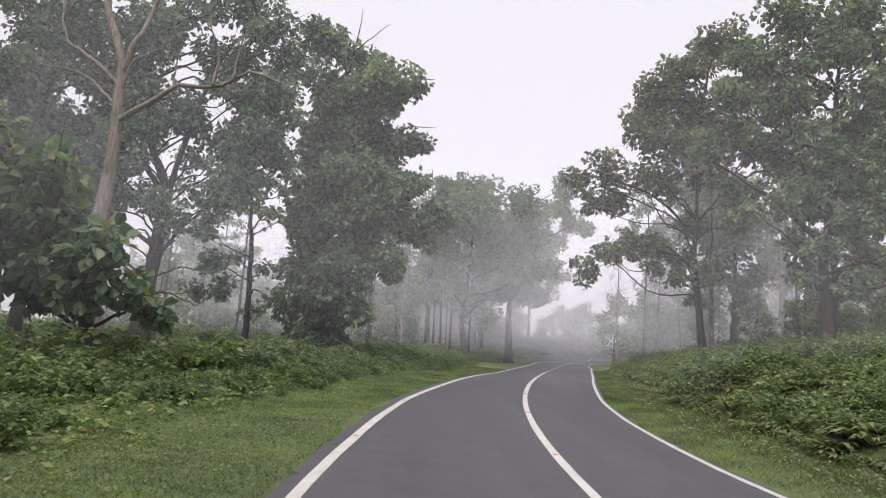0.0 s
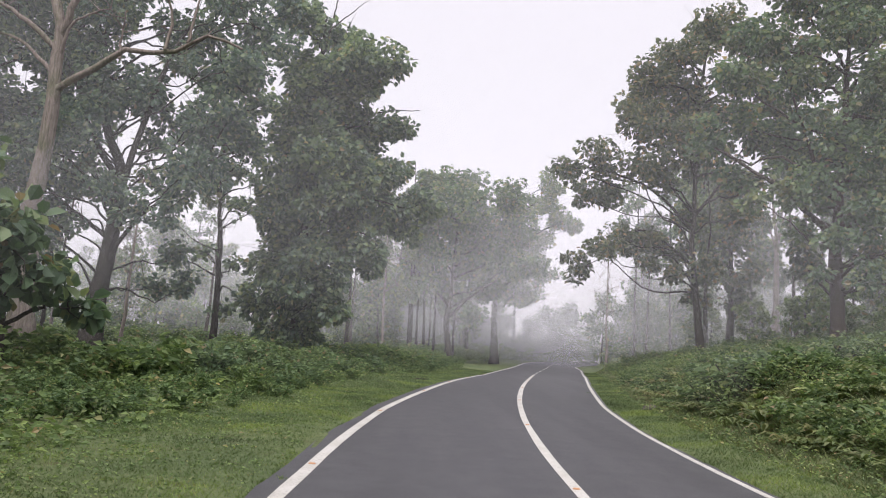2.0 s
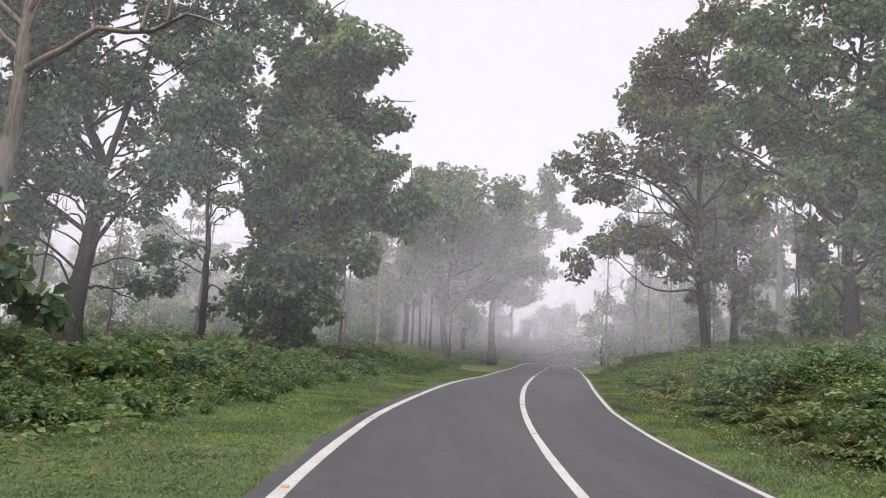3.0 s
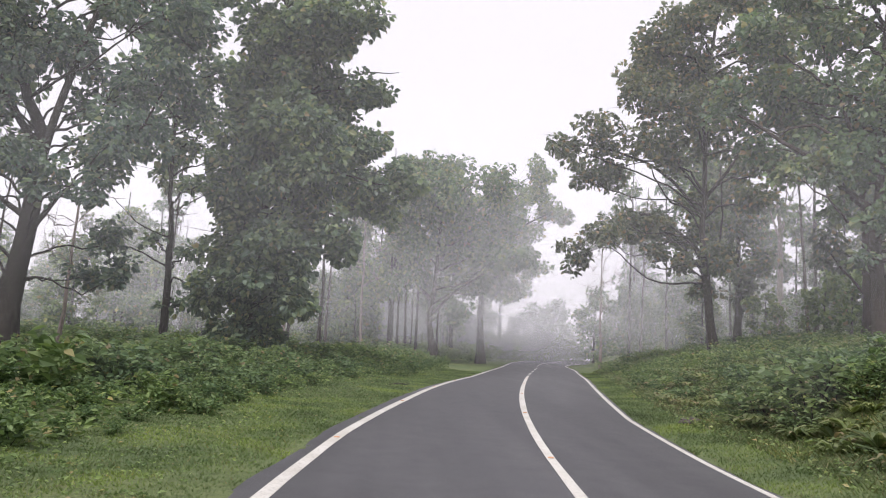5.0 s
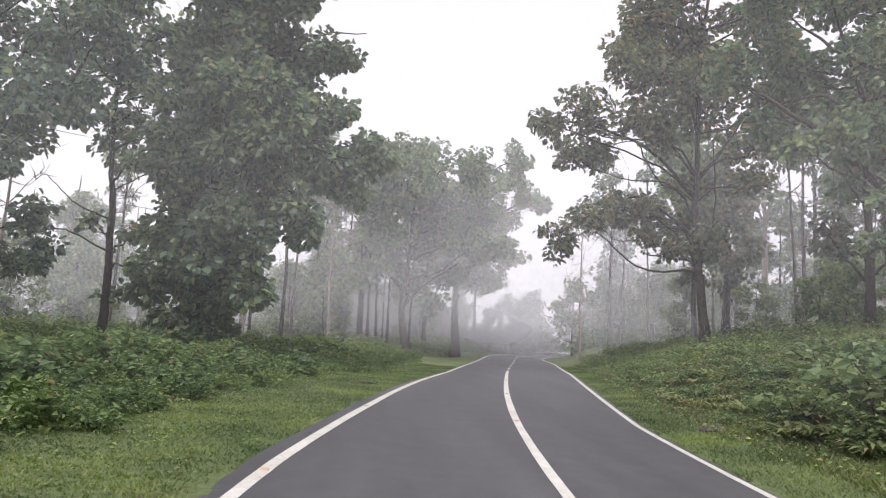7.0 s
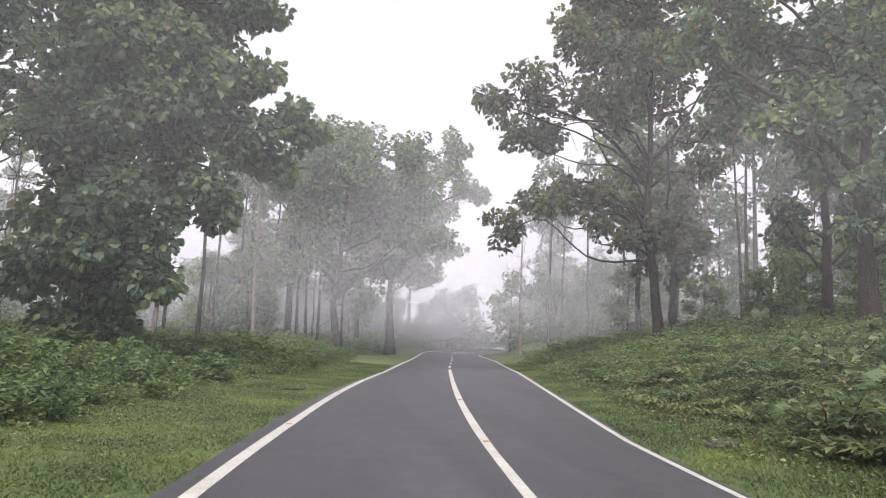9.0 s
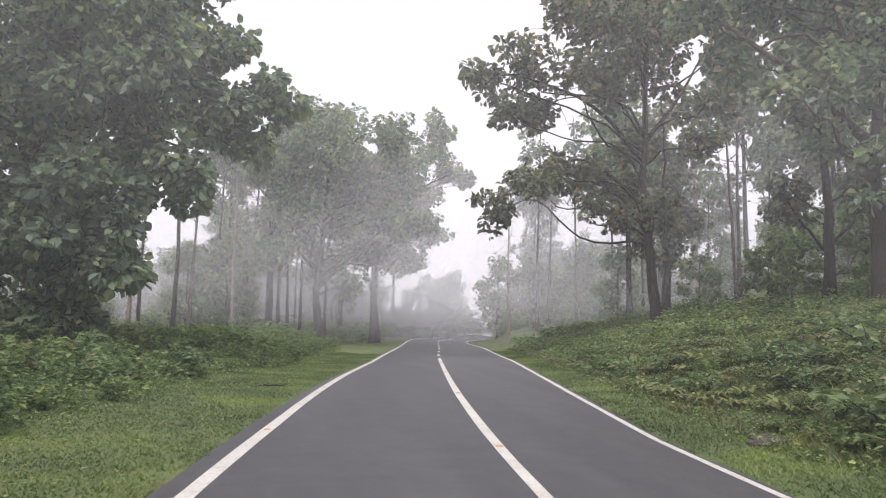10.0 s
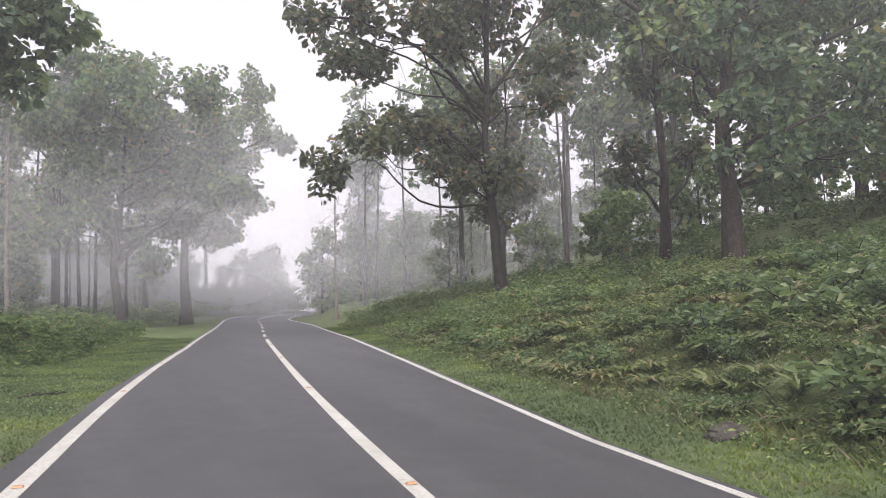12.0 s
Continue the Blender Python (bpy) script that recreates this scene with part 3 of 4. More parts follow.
shaped_tree("teak_tree", -9.1, 19.0, [(0.05, 0.2), (-0.05, 1.9), (-0.25, 3.2), (-0.5, 4.5)],
            [(-0.8, 3.2, 1.0), (0.5, 3.4, 0.9), (-1.4, 2.5, 0.9), (-0.1, 2.5, 0.7), (1, 2.8, 0.7), (-0.1, 4.1, 0.9), (-1.7, 4.2, 1.2), (1.5, 2.1, 0.4), (-2.5, 5.4, 1.3), (-3.1, 3.3, 1.3), (-3.5, 6.3, 1.4), (-5, 5, 1.4), (-1.2, 5.6, 0.9), (-5.2, 2.8, 1.2)],
            "young broad-leaved teak tree with a short dark trunk", 0.36, 0.24, 0.06, LEAF_TEAK, BARK_RED, depth=0.9, cover=0.85, seed=13, plump=0.9)
shaped_tree("slender_tree", -12.4, 46.5, [(0.2, 0.8), (0, 7.5), (-0.2, 9.6), (-0.3, 16)],
            [(-0.3, 12.1, 1.2), (0.1, 13.7, 1.3), (-0.9, 14.6, 1.2), (0.9, 12.2, 1.2), (-1.5, 12.6, 1.1), (0.2, 16.3, 1.5), (-1.4, 17.4, 1.7), (0.3, 3.6, 0.8), (0.9, 6.4, 0.8), (-0.9, 6.9, 0.7), (1.4, 9.6, 0.9), (1.9, 4.4, 0.8), (0.8, 14.8, 1.3), (1.7, 13.6, 1.1), (-0.6, 11, 1), (1.8, 16.4, 1.3), (-2.2, 15, 1.2), (2, 11.2, 0.9), (0.4, 18.2, 1.5)],
            "slender straight forest tree with sparse leaves and thin bare side branches", 0.32, 0.2, 0.07, LEAF_DARK, depth=1.0, cover=0.5, seed=14, twigs=4, plump=0.85,
            forks=[(0.05, (0, 7), (-1.6, 7.6), (-3.2, 9)), (0.05, (0, 5.5), (-1.8, 6.3), (-3.3, 6.2)), (0.04, (0, 8.4), (1.5, 9.5), (2.4, 10.5))])

# the large trees where the road bends away
shaped_tree("large_tree", 2.3, 72, [(0.4, 1.2), (-0.1, 4.8), (0.2, 8), (0.8, 18)],
            [(-3.2, 14.4, 2), (-1.2, 18.2, 2), (1.4, 18.7, 2.2), (-0.2, 15.1, 2.6), (3.4, 15.8, 2.6), (5.6, 17.4, 1.9), (-1.7, 10.9, 2.5), (1.8, 11.6, 2.8), (4.9, 12.2, 2.5), (-2.8, 7.7, 1.7), (0.2, 7.4, 1.6), (4.1, 8.1, 1.6), (6.2, 14.2, 2), (7, 10.6, 1.8), (2.5, 5.4, 1.2)],
            "large full-crowned forest tree standing in mist beside the road", 0.36, 0.34, 0.1, LEAF_TEAK, depth=3, cover=0.85, seed=15, forks=[(0.16, (0, 5.2), (2, 7.2), (4.5, 9)), (0.14, (0.2, 6.4), (-1.4, 8), (-2.5, 11))])
shaped_tree("large_tree", 8.6, 86, [(-0.3, 1.4), (-0.5, 8), (0.2, 14), (2.4, 21)],
            [(-0.2, 12, 2.6), (2.9, 19.7, 2.1), (5.2, 22, 1.7), (7.1, 18.2, 1.8), (8.6, 17.7, 1), (3.7, 15.1, 2.6), (5.5, 12.3, 1.8), (2.1, 9.8, 2.1), (0.9, 13.9, 2.6), (3.3, 9.3, 1.6), (4.4, 19.8, 1.6), (-2, 15.5, 2.2), (0.4, 18, 2)],
            "large forest tree with a layered open crown in mist", 0.38, 0.42, 0.12, LEAF_TEAK, depth=2.6, cover=0.85, seed=16, forks=[(0.16, (0, 12), (3, 15.5), (7, 18)), (0.14, (-0.3, 9.5), (2, 11), (5, 12.4))])

# the trees on the bank
shaped_tree("bank_teak_tree", 17.65, 49.6, [(0.3, 2.2), (-0.1, 6.5), (-0.3, 9.6), (-0.2, 12.8), (0, 19), (0.6, 23.5)],
            [(-7.7, 7.9, 1.2), (-6.4, 9, 1.2), (-4.8, 9.7, 1.2), (-2.9, 9.8, 1.3), (-3.5, 8.1, 0.9), (-1.6, 7.9, 1), (-8.3, 14, 1.3), (-6.5, 15, 1.6), (-5.8, 13.1, 1.3), (-4.2, 14.2, 1.7), (-7.4, 12.4, 1), (-3.9, 17.1, 1.8), (-2.3, 19.3, 2.1), (-4.3, 18.8, 1.6), (0, 20.1, 2.1),
             (-1.3, 16.4, 2), (1, 15.9, 1.8), (2, 18.6, 2.1), (3, 14, 1.5), (0.3, 11.9, 1.2), (2.1, 11.4, 1.1), (0.2, 8.1, 1.3), (0.1, 6.3, 0.8), (-0.7, 9.4, 1), (4.1, 20.8, 1.8), (-1, 22, 2), (4.6, 16.8, 1.7), (-2.6, 13.6, 1.2), (-3.6, 20.6, 1.5), (-1.6, 22.6, 1.8), (0.9, 24.6, 1.9), (3.3, 25.4, 1.9), (3.7, 22.8, 2), (6.4, 23.6, 2), (6.4, 20, 1.8)],
            "tall teak tree on the grassy bank with long drooping side limbs", 0.32, 0.25, 0.08, LEAF_RUST, depth=2.0, cover=0.75, plump=0.93, seed=17, twigs=2,
            forks=[(0.1, (-0.2, 8.2), (-3.2, 10.3), (-5.7, 9.8), (-7.8, 8.2)), (0.12, (-0.2, 10.5), (-3, 13), (-6.5, 14.4), (-8.4, 14.2)), (0.12, (-0.2, 11.5), (1.6, 14), (3.4, 17)), (0.09, (0.1, 7), (0.9, 10), (0.8, 14))])
shaped_tree("bank_tree", 24.4, 60.5, [(0, 4), (0.1, 9), (0, 14), (0.2, 17)], [(0.2, 8.6, 1.3), (1.4, 9.8, 1.3), (-0.9, 10.3, 1.2), (0.4, 12, 1.4), (1.2, 14, 1.4), (-0.6, 14.6, 1.3), (0.3, 16.8, 1.5), (0.8, 7, 1)],
            "straight forest tree with loose leaf tufts on the bank", 0.38, 0.26, 0.08, LEAF_RUST, depth=1.2, cover=0.6, seed=18)
shaped_tree("great_bank_tree", 20.3, 38.3, [(0.1, 2.4), (0, 5.2), (0, 7.7), (0.3, 10), (0.8, 17)],
            [(-2.3, 13.8, 1.5), (-4.5, 12, 1.2), (-6.2, 13.4, 1.2), (-0.4, 14, 1.6), (-1.9, 11.6, 1.4), (1, 12.2, 1.6), (-3.1, 10.2, 0.9), (-4.8, 9.9, 0.7), (-1.1, 10.2, 1.1), (0.8, 9.3, 1.3), (-0.7, 7.9, 0.9), (0.6, 6.5, 1), (3.1, 13.5, 1.8), (2.8, 10.1, 1.7), (3.3, 7, 1.2), (-4.4, 14.4, 1.2),
             (-1.2, 6.4, 0.6), (2.3, 17.1, 1.9), (-1.5, 16.6, 1.9), (-5, 16.2, 1.6), (5.4, 9.4, 1.5), (5.8, 12.5, 1.7), (8, 11, 1.7), (8, 14.5, 1.9), (5.5, 16.2, 1.9), (-3.6, 18.5, 1.8), (0.5, 19.5, 2), (-1.7, 21.3, 1.9), (1.3, 21.6, 2), (3.5, 20.8, 2.1), (2.7, 15.6, 1.6), (-1.5, 8.8, 0.8)],
            "great old bank tree with thick trunk and heavy arching limbs", 0.31, 0.4, 0.13, LEAF_TEAK, BARK_RED, depth=1.8, cover=0.7, plump=0.95, seed=19, limb_r=0.1,
            forks=[(0.2, (0.1, 8.2), (-1.4, 9.7), (-3.4, 11.2), (-6, 12.8)), (0.2, (0.2, 9), (2.2, 10.6), (5.4, 11.6), (8.5, 13)), (0.14, (0.1, 10), (-1.2, 13), (-2.4, 17)), (0.1, (0.1, 6.4), (1.6, 7.6), (3.4, 7.4))])
shaped_tree("bank_tree", 25.4, 46.7, [(-0.2, 3.4), (-0.1, 8.3), (-0.1, 13), (0.3, 17)], [(-1.6, 8, 1), (1.9, 9.4, 1), (-0.9, 12.6, 1), (0.9, 14.2, 1.3), (0, 16.6, 1.6), (-1.4, 15, 1.2), (-2.6, 8.8, 0.8)],
            "reddish-barked tree with sparse leaves among bank shrubs", 0.34, 0.27, 0.09, LEAF_RUST, BARK_RED, depth=1.0, cover=0.7, seed=20, twigs=2, forks=[(0.1, (-0.1, 6), (-1.2, 7.2), (-2.4, 8.8)), (0.1, (-0.1, 6.4), (1.2, 7.6), (2.4, 9.6))])
dead_tree("forked_dead_tree", 35, 74.9, [(0.1, 6), (0.35, 13.6), (0.2, 17.2), (-0.3, 22.5)], [(0.13, (0.35, 13.6), (1, 17), (1.3, 20)), (0.09, (0.9, 16.6), (1.7, 18.6), (2, 20.4)), (0.1, (0.3, 14), (-0.4, 18), (-0.8, 21.6)), (0.06, (0, 18), (0.5, 20), (0.4, 22.5))],
          "bare dead tree with a pale forked trunk on the hillside", 0.3, 0.1, 21)


# forest trees of a few kinds, standing in rows of depth on both sides
def forest_tree(name, seed, h, r0, first, spread, tufts, leaf, label, mat=LEAF_TEAK, bark=BARK, cover=0.6, bare=0):
    rng = np.random.default_rng(seed)
    ob = new(name)
    tagged(ob, label, "tree", "forest trees")
    lean = rng.normal(0, 0.35, 2)
    st = curve_pts([(0, 0, -0.3), (lean[0] * 0.3, lean[1] * 0.3, h * 0.35), (lean[0] * 0.5, lean[1], h * 0.7), (lean[0], lean[1] * 1.5, h)], 14, rng, 0.03)
    geo = Geo()
    tube(geo, st, trunk_radii(len(st), r0, r0 * 0.25), 9, 0.05, rng)
    crown = Geo()
    for q in range(tufts):
        t = first + (1 - first) * (q + rng.random()) / tufts
        s = st[int(min(t * 0.85, 0.99) * (len(st) - 1))]
        a = rng.uniform(0, 6.28)
        wide = spread * (0.35 + 0.65 * math.sin(math.pi * min(1, (t - first) / (1 - first) * 0.8 + 0.15)))
        c = s + np.array([math.cos(a) * wide * rng.uniform(0.4, 1), math.sin(a) * wide * rng.uniform(0.4, 1), 0.15 * h * rng.random()])
        p = curve_pts([s, (s + c) / 2 + rng.normal(0, 0.2, 3), c], 4, rng, 0.04)
        tube(geo, p, np.linspace(0.3 * r0, 0.012, len(p)), 3)
        if q >= bare:
            clump(crown, c, spread * rng.uniform(0.34, 0.5), rng, leaf * 1.2, cover * 1.15, 8, 0.8, False)
        else:
            for _ in range(4):
                e = c + rng.normal(0, 0.6, 3) + np.array([0, 0, 0.5])
                tube(geo, np.array([c, (c + e) / 2 + rng.normal(0, 0.1, 3), e]), np.array([0.03, 0.02, 0.006]), 4)
    part("trunk", geo, bark, ob, smooth=True)
    part("crown", crown, mat, ob)
    return ob


KINDS = [
    forest_tree("forest_tree", 31, 19, 0.22, 0.45, 3.6, 20, 0.42, "tall straight forest tree with a high leafy crown"),
    forest_tree("forest_tree", 32, 16, 0.18, 0.35, 2.8, 18, 0.4, "medium forest tree with a loose green crown", LEAF_TEAK, BARK_RED),
    forest_tree("slim_forest_tree", 33, 17, 0.12, 0.6, 1.7, 12, 0.38, "slim forest tree with a bare lower trunk", LEAF_DARK, BARK, 0.6, 3),
    forest_tree("slim_forest_tree", 34, 14, 0.11, 0.5, 1.6, 11, 0.36, "slim misty forest tree with sparse leaves", LEAF_RUST, BARK_RED, 0.5, 4),
    forest_tree("low_forest_tree", 35, 8, 0.12, 0.2, 2.2, 16, 0.34, "low bushy forest tree with a rounded crown", LEAF_TEAK, BARK, 0.75),
    forest_tree("sapling", 36, 4.5, 0.06, 0.1, 1.5, 12, 0.3, "leafy young tree among the undergrowth", LEAF_BUSH, BARK, 0.8),
    forest_tree("bare_tree", 37, 15, 0.13, 0.4, 2.2, 14, 0.3, "almost leafless grey tree with thin branches", LEAF_RUST, BARK_PALE, 0.35, 11),
]


def plant(kind, x, y, s=1.0, turn=0.0, used=set()):
    if y > 84 and abs(float(road_frame(x, y)[0][0])) < 6:
        return None
    if y > 84 and 14.5 < x - (y - 100) * 0.2 < 28 and kind not in (4, 5):
        kind, s = 4, min(s, 1.0)
    m = Matrix.Translation((x, y, land1(x, y) - 0.05)) @ Matrix.Rotation(turn, 4, "Z") @ Matrix.Scale(s, 4)
    if kind not in used:
        used.add(kind)
        KINDS[kind].matrix_basis = m
        return KINDS[kind]
    return copy_thing(KINDS[kind], m)


# trees whose places stand out: kind, x, y, size, turn
# left of the road
LEFT_TREES = (
    (2, -5.56, 57, 1.05, 0), (2, -10.2, 69, 1.1, 1), (6, -8.4, 60, 1.0, 2), (2, -0.5, 74, 1.0, 4), (2, 1.2, 77, 1.05, 5), (3, 3.2, 79, 1.1, 0.5),
    (2, -2.8, 80, 1, 2), (1, -5, 84, 1.1, 3), (0, 5.4, 92, 1.15, 2), (0, 12.5, 100, 1.2, 4), (3, -7, 74, 1.2, 1), (2, -5.5, 78, 1.15, 2),
    (6, -3.7, 72, 1.1, 3), (2, -1.3, 75, 1.1, 4), (3, 0.2, 78, 1.2, 5), (2, -9, 66, 0.95, 2), (6, -12, 62, 0.9, 4), (3, -16, 58, 1.0, 3),
    (6, -19, 50, 0.9, 1), (2, -22, 46, 0.9, 0), (3, -26, 55, 1.0, 2),
)
# on the right-hand hillside
HILL_TREES = (
    (0, 25, 67, 0.9, 1), (1, 37, 53, 1.1, 1), (0, 39, 73, 1.05, 2), (0, 43, 67, 1.05, 5), (1, 47, 71, 1.2, 3), (0, 51, 60, 1.0, 1),
    (4, 33, 38.5, 1.1, 1), (4, 36, 35.5, 1.2, 4), (4, 41, 44, 1.2, 2), (4, 30.5, 33.5, 0.9, 3), (4, 45, 40, 1.3, 5), (4, 40, 52, 1.3, 0),
    (4, 46, 55, 1.3, 2), (0, 41, 62, 1.2, 2), (0, 36, 44, 1.1, 4), (1, 28, 28, 1.0, 0), (0, 25, 20, 1.0, 1), (5, 26.5, 53, 1.0, 1),
)
SLOPE_TREES = (
    (5, 29.5, 55, 1.2, 2), (5, 24.6, 57, 0.9, 3), (5, 31, 50, 1.2, 4), (5, 33.5, 46, 1.3, 0), (4, 38, 42, 0.9, 3), (3, 30.5, 62, 1.2, 5),
    (2, 33.5, 66, 1.3, 1), (5, 30, 39, 1.2, 2), (5, 28, 34, 1.1, 4),
)
# round the bend
BEND_TREES = (
    (4, 24.5, 104, 1.0, 2), (5, 31, 101, 1.1, 1), (4, 16.5, 106, 0.9, 3), (5, 28, 96, 0.9, 4),
    (2, 27.2, 82.6, 1.15, 3), (6, 19, 78, 1.0, 2), (1, 18, 112, 1.0, 1), (3, 22, 117, 1.2, 2), (1, 27.5, 113, 0.9, 3), (0, 32, 109, 1.0, 4),
    (0, 14.5, 119, 1.1, 5), (4, 20, 108, 1.2, 2), (4, 36, 112, 1.3, 1), (2, 23, 82, 1.15, 1), (3, 25.6, 86, 1.2, 2), (2, 30.7, 82, 1.2, 3),
    (2, 32.3, 79, 1.1, 4), (1, 22, 92, 1.1, 5),
)
for kind, x, y, s, turn in LEFT_TREES + HILL_TREES + SLOPE_TREES + BEND_TREES:
    plant(kind, x, y, s, turn)
rng = np.random.default_rng(77)
placed = []
tries = 0
while len(placed) < 125 and tries < 6000:
    tries += 1
    side = rng.random() < 0.55
    x, y = (rng.uniform(-62, 6), rng.uniform(44, 135)) if side else (rng.uniform(12, 85), rng.uniform(50, 135))
    u = float(road_frame(x, y)[0][0])
    if not (u < -9 or u > 8.5):
        continue
    if side and y < 72 and x > -46:
        continue
    if not side and u < 14 and y < 80:
        continue
    if any((x - a) ** 2 + (y - b) ** 2 < 5 for a, b in placed):
        continue
    placed.append((x, y))
    plant(int(rng.choice([0, 1, 2, 3, 4, 5, 6], p=[0.12, 0.17, 0.18, 0.13, 0.22, 0.1, 0.08])), x, y, rng.uniform(0.6, 0.88) * (0.85 if x > 28 else 1), rng.uniform(0, 6.28))
for x, y in ((-22, 27), (-20, 18), (-17, 9), (-24, 3), (-14, -6), (-22, -14), (-12, -22), (14, -4), (18, 6), (15, -16), (24, 10), (11, -28), (-30, 24)):
    plant(int(rng.integers(0, 2)), x, y, rng.uniform(0.9, 1.15), rng.uniform(0, 6.28))
for x, y in ((-27, 30), (-24, 62), (-30, 36), (-36, 50), (-40, 30), (-26, 20), (-34, 22), (-45, 45), (-50, 60), (-42, 38), (-31, 62), (-22, 12)):
    plant(4 if x < -20 else 5, x, y, rng.uniform(0.7, 1.0), rng.uniform(0, 6.28))
for _ in range(22):
    x, y = rng.uniform(30, 66), rng.uniform(50, 95)
    if float(road_frame(x, y)[0][0]) > 15:
        plant(int(rng.choice([1, 4, 5], p=[0.15, 0.35, 0.5])), x, y, rng.uniform(0.6, 0.9), rng.uniform(0, 6.28))
for _ in range(20):
    x, y = rng.uniform(-45, 0), rng.uniform(70, 105)
    if float(road_frame(x, y)[0][0]) < -11:
        plant(int(rng.choice([4, 5], p=[0.6, 0.4])), x, y, rng.uniform(0.7, 1.1), rng.uniform(0, 6.28))
for x0 in range(-44, 84, 3):
    x, y = x0 + rng.uniform(-1, 1), rng.choice([132, 141, 150]) + rng.uniform(-3, 3)
    if abs(float(road_frame(x, y)[0][0])) > 6:
        plant(4, x, y, rng.uniform(0.85, 1.25), rng.uniform(0, 6.28))
for x0 in range(-36, 12, 3):
    x, y = x0 + rng.uniform(-1, 1), rng.uniform(104, 124)
    if float(road_frame(x, y)[0][0]) < -8:
        plant(4, x, y, rng.uniform(0.8, 1.15), rng.uniform(0, 6.28))
for _ in range(16):
    x, y = rng.uniform(34, 62), rng.uniform(96, 122)
    if float(road_frame(x, y)[0][0]) > 7:
        plant(4, x, y, rng.uniform(0.7, 1.1), rng.uniform(0, 6.28))
for _ in range(22):
    x, y = rng.uniform(19, 46), rng.uniform(84, 110)
    if float(road_frame(x, y)[0][0]) > 8:
        plant(int(rng.choice([4, 5])), x, y, rng.uniform(0.7, 1.1), rng.uniform(0, 6.28))


# ---- undergrowth ----
def shrub_geo(seed, h, r, n, leaf, stems=7, oval=False):
    rng = np.random.default_rng(seed)
    green, wood = Geo(), Geo()
    for _ in range(stems):
        a, b = rng.uniform(0, 6.28), rng.uniform(0.25, 1) ** 0.7
        top = np.array([math.cos(a) * r * b, math.sin(a) * r * b, h * rng.uniform(0.6, 1.0) * (1 - 0.35 * b * b)])
        p = curve_pts([(top[0] * 0.15, top[1] * 0.15, -0.05), top * np.array([0.6, 0.6, 0.55]), top], 4, rng, 0.02)
        k = n // stems
        q = rng.random(k) ** 0.55
        base = np.stack([np.interp(q, np.linspace(0, 1, len(p)), p[:, e]) for e in range(3)], 1) + rng.normal(0, 0.13 * r, (k, 3)) * np.array([1, 1, 0.6])
        base[:, 2] = np.maximum(base[:, 2], 0.03)
        ang = rng.uniform(0, 6.28, k)
        d = np.stack([np.cos(ang), np.sin(ang), rng.uniform(-0.5, 0.6, k)], 1)
        leaves(green, base, d, leaf * rng.uniform(0.6, 1.3, k), rng, 0.55, 0.25, oval)
        tube(wood, p, np.linspace(0.012, 0.004, len(p)), 3)
    return green, wood


SHRUB_FORMS = ((1.25, 0.8, 0.17), (1.05, 0.9, 0.15), (1.45, 0.75, 0.19), (0.9, 0.7, 0.14), (1.2, 1.0, 0.16))
SHRUBS = [shrub_geo(50 + e, rh, rr, 400, lf * 1.06, 9, True) for e, (rh, rr, lf) in enumerate(SHRUB_FORMS)]
THIN_SHRUBS = [shrub_geo(60 + e, rh, rr, 200, lf * 1.5, 9) for e, (rh, rr, lf) in enumerate(SHRUB_FORMS)]
HILL_SHRUBS = [shrub_geo(80 + e, rh * 0.8, rr, 230, lf * 0.95, 9) for e, (rh, rr, lf) in enumerate(SHRUB_FORMS)]
LOW_FORMS = ((0.42, 0.6, 0.085), (0.34, 0.7, 0.075), (0.5, 0.5, 0.11), (0.28, 0.65, 0.065))
WEEDS = [shrub_geo(90 + e, rh, rr, 90, lf * 1.7, 5) for e, (rh, rr, lf) in enumerate(LOW_FORMS)]
LOW = [shrub_geo(70 + e, rh, rr, 330, lf, 11) for e, (rh, rr, lf) in enumerate(LOW_FORMS)]


def shrub_kind(pair, name, mat, label, group):
    ob = new(name)
    part("woody_base", pair[1], BARK, ob)
    part("foliage", pair[0], mat, ob)
    return tagged(ob, label, "shrub", group)


def at_road(s, u):
    k = int(np.clip((s + 80) * 2, 0, len(LINE) - 1))
    return LINE[k, 0] + RIGHT[k, 0] * u, LINE[k, 1] + RIGHT[k, 1] * u


def spread_shrubs(pairs, name, mat, label, group, spots, rest_name, rest_label, limit, rest_pairs=None):
    """The first spots carry shrubs of their own, the others one joined undergrowth."""
    kinds, rest = {}, Geo()
    for e, (x, y, s, turn, k) in enumerate(spots):
        m = Matrix.Translation((x, y, land1(x, y) - 0.02)) @ Matrix.Rotation(turn, 4, "Z") @ Matrix.Scale(s, 4)
        if e < limit:
            if k not in kinds:
                kinds[k] = shrub_kind(pairs[k], name, mat, label, group)
                kinds[k].matrix_basis = m
            else:
                copy_thing(kinds[k], m)
        else:
            rest.join((rest_pairs or pairs)[k][0], m)
    if rest.n:
        tagged(part(rest_name, rest, mat), rest_label, "undergrowth", kind="stuff")


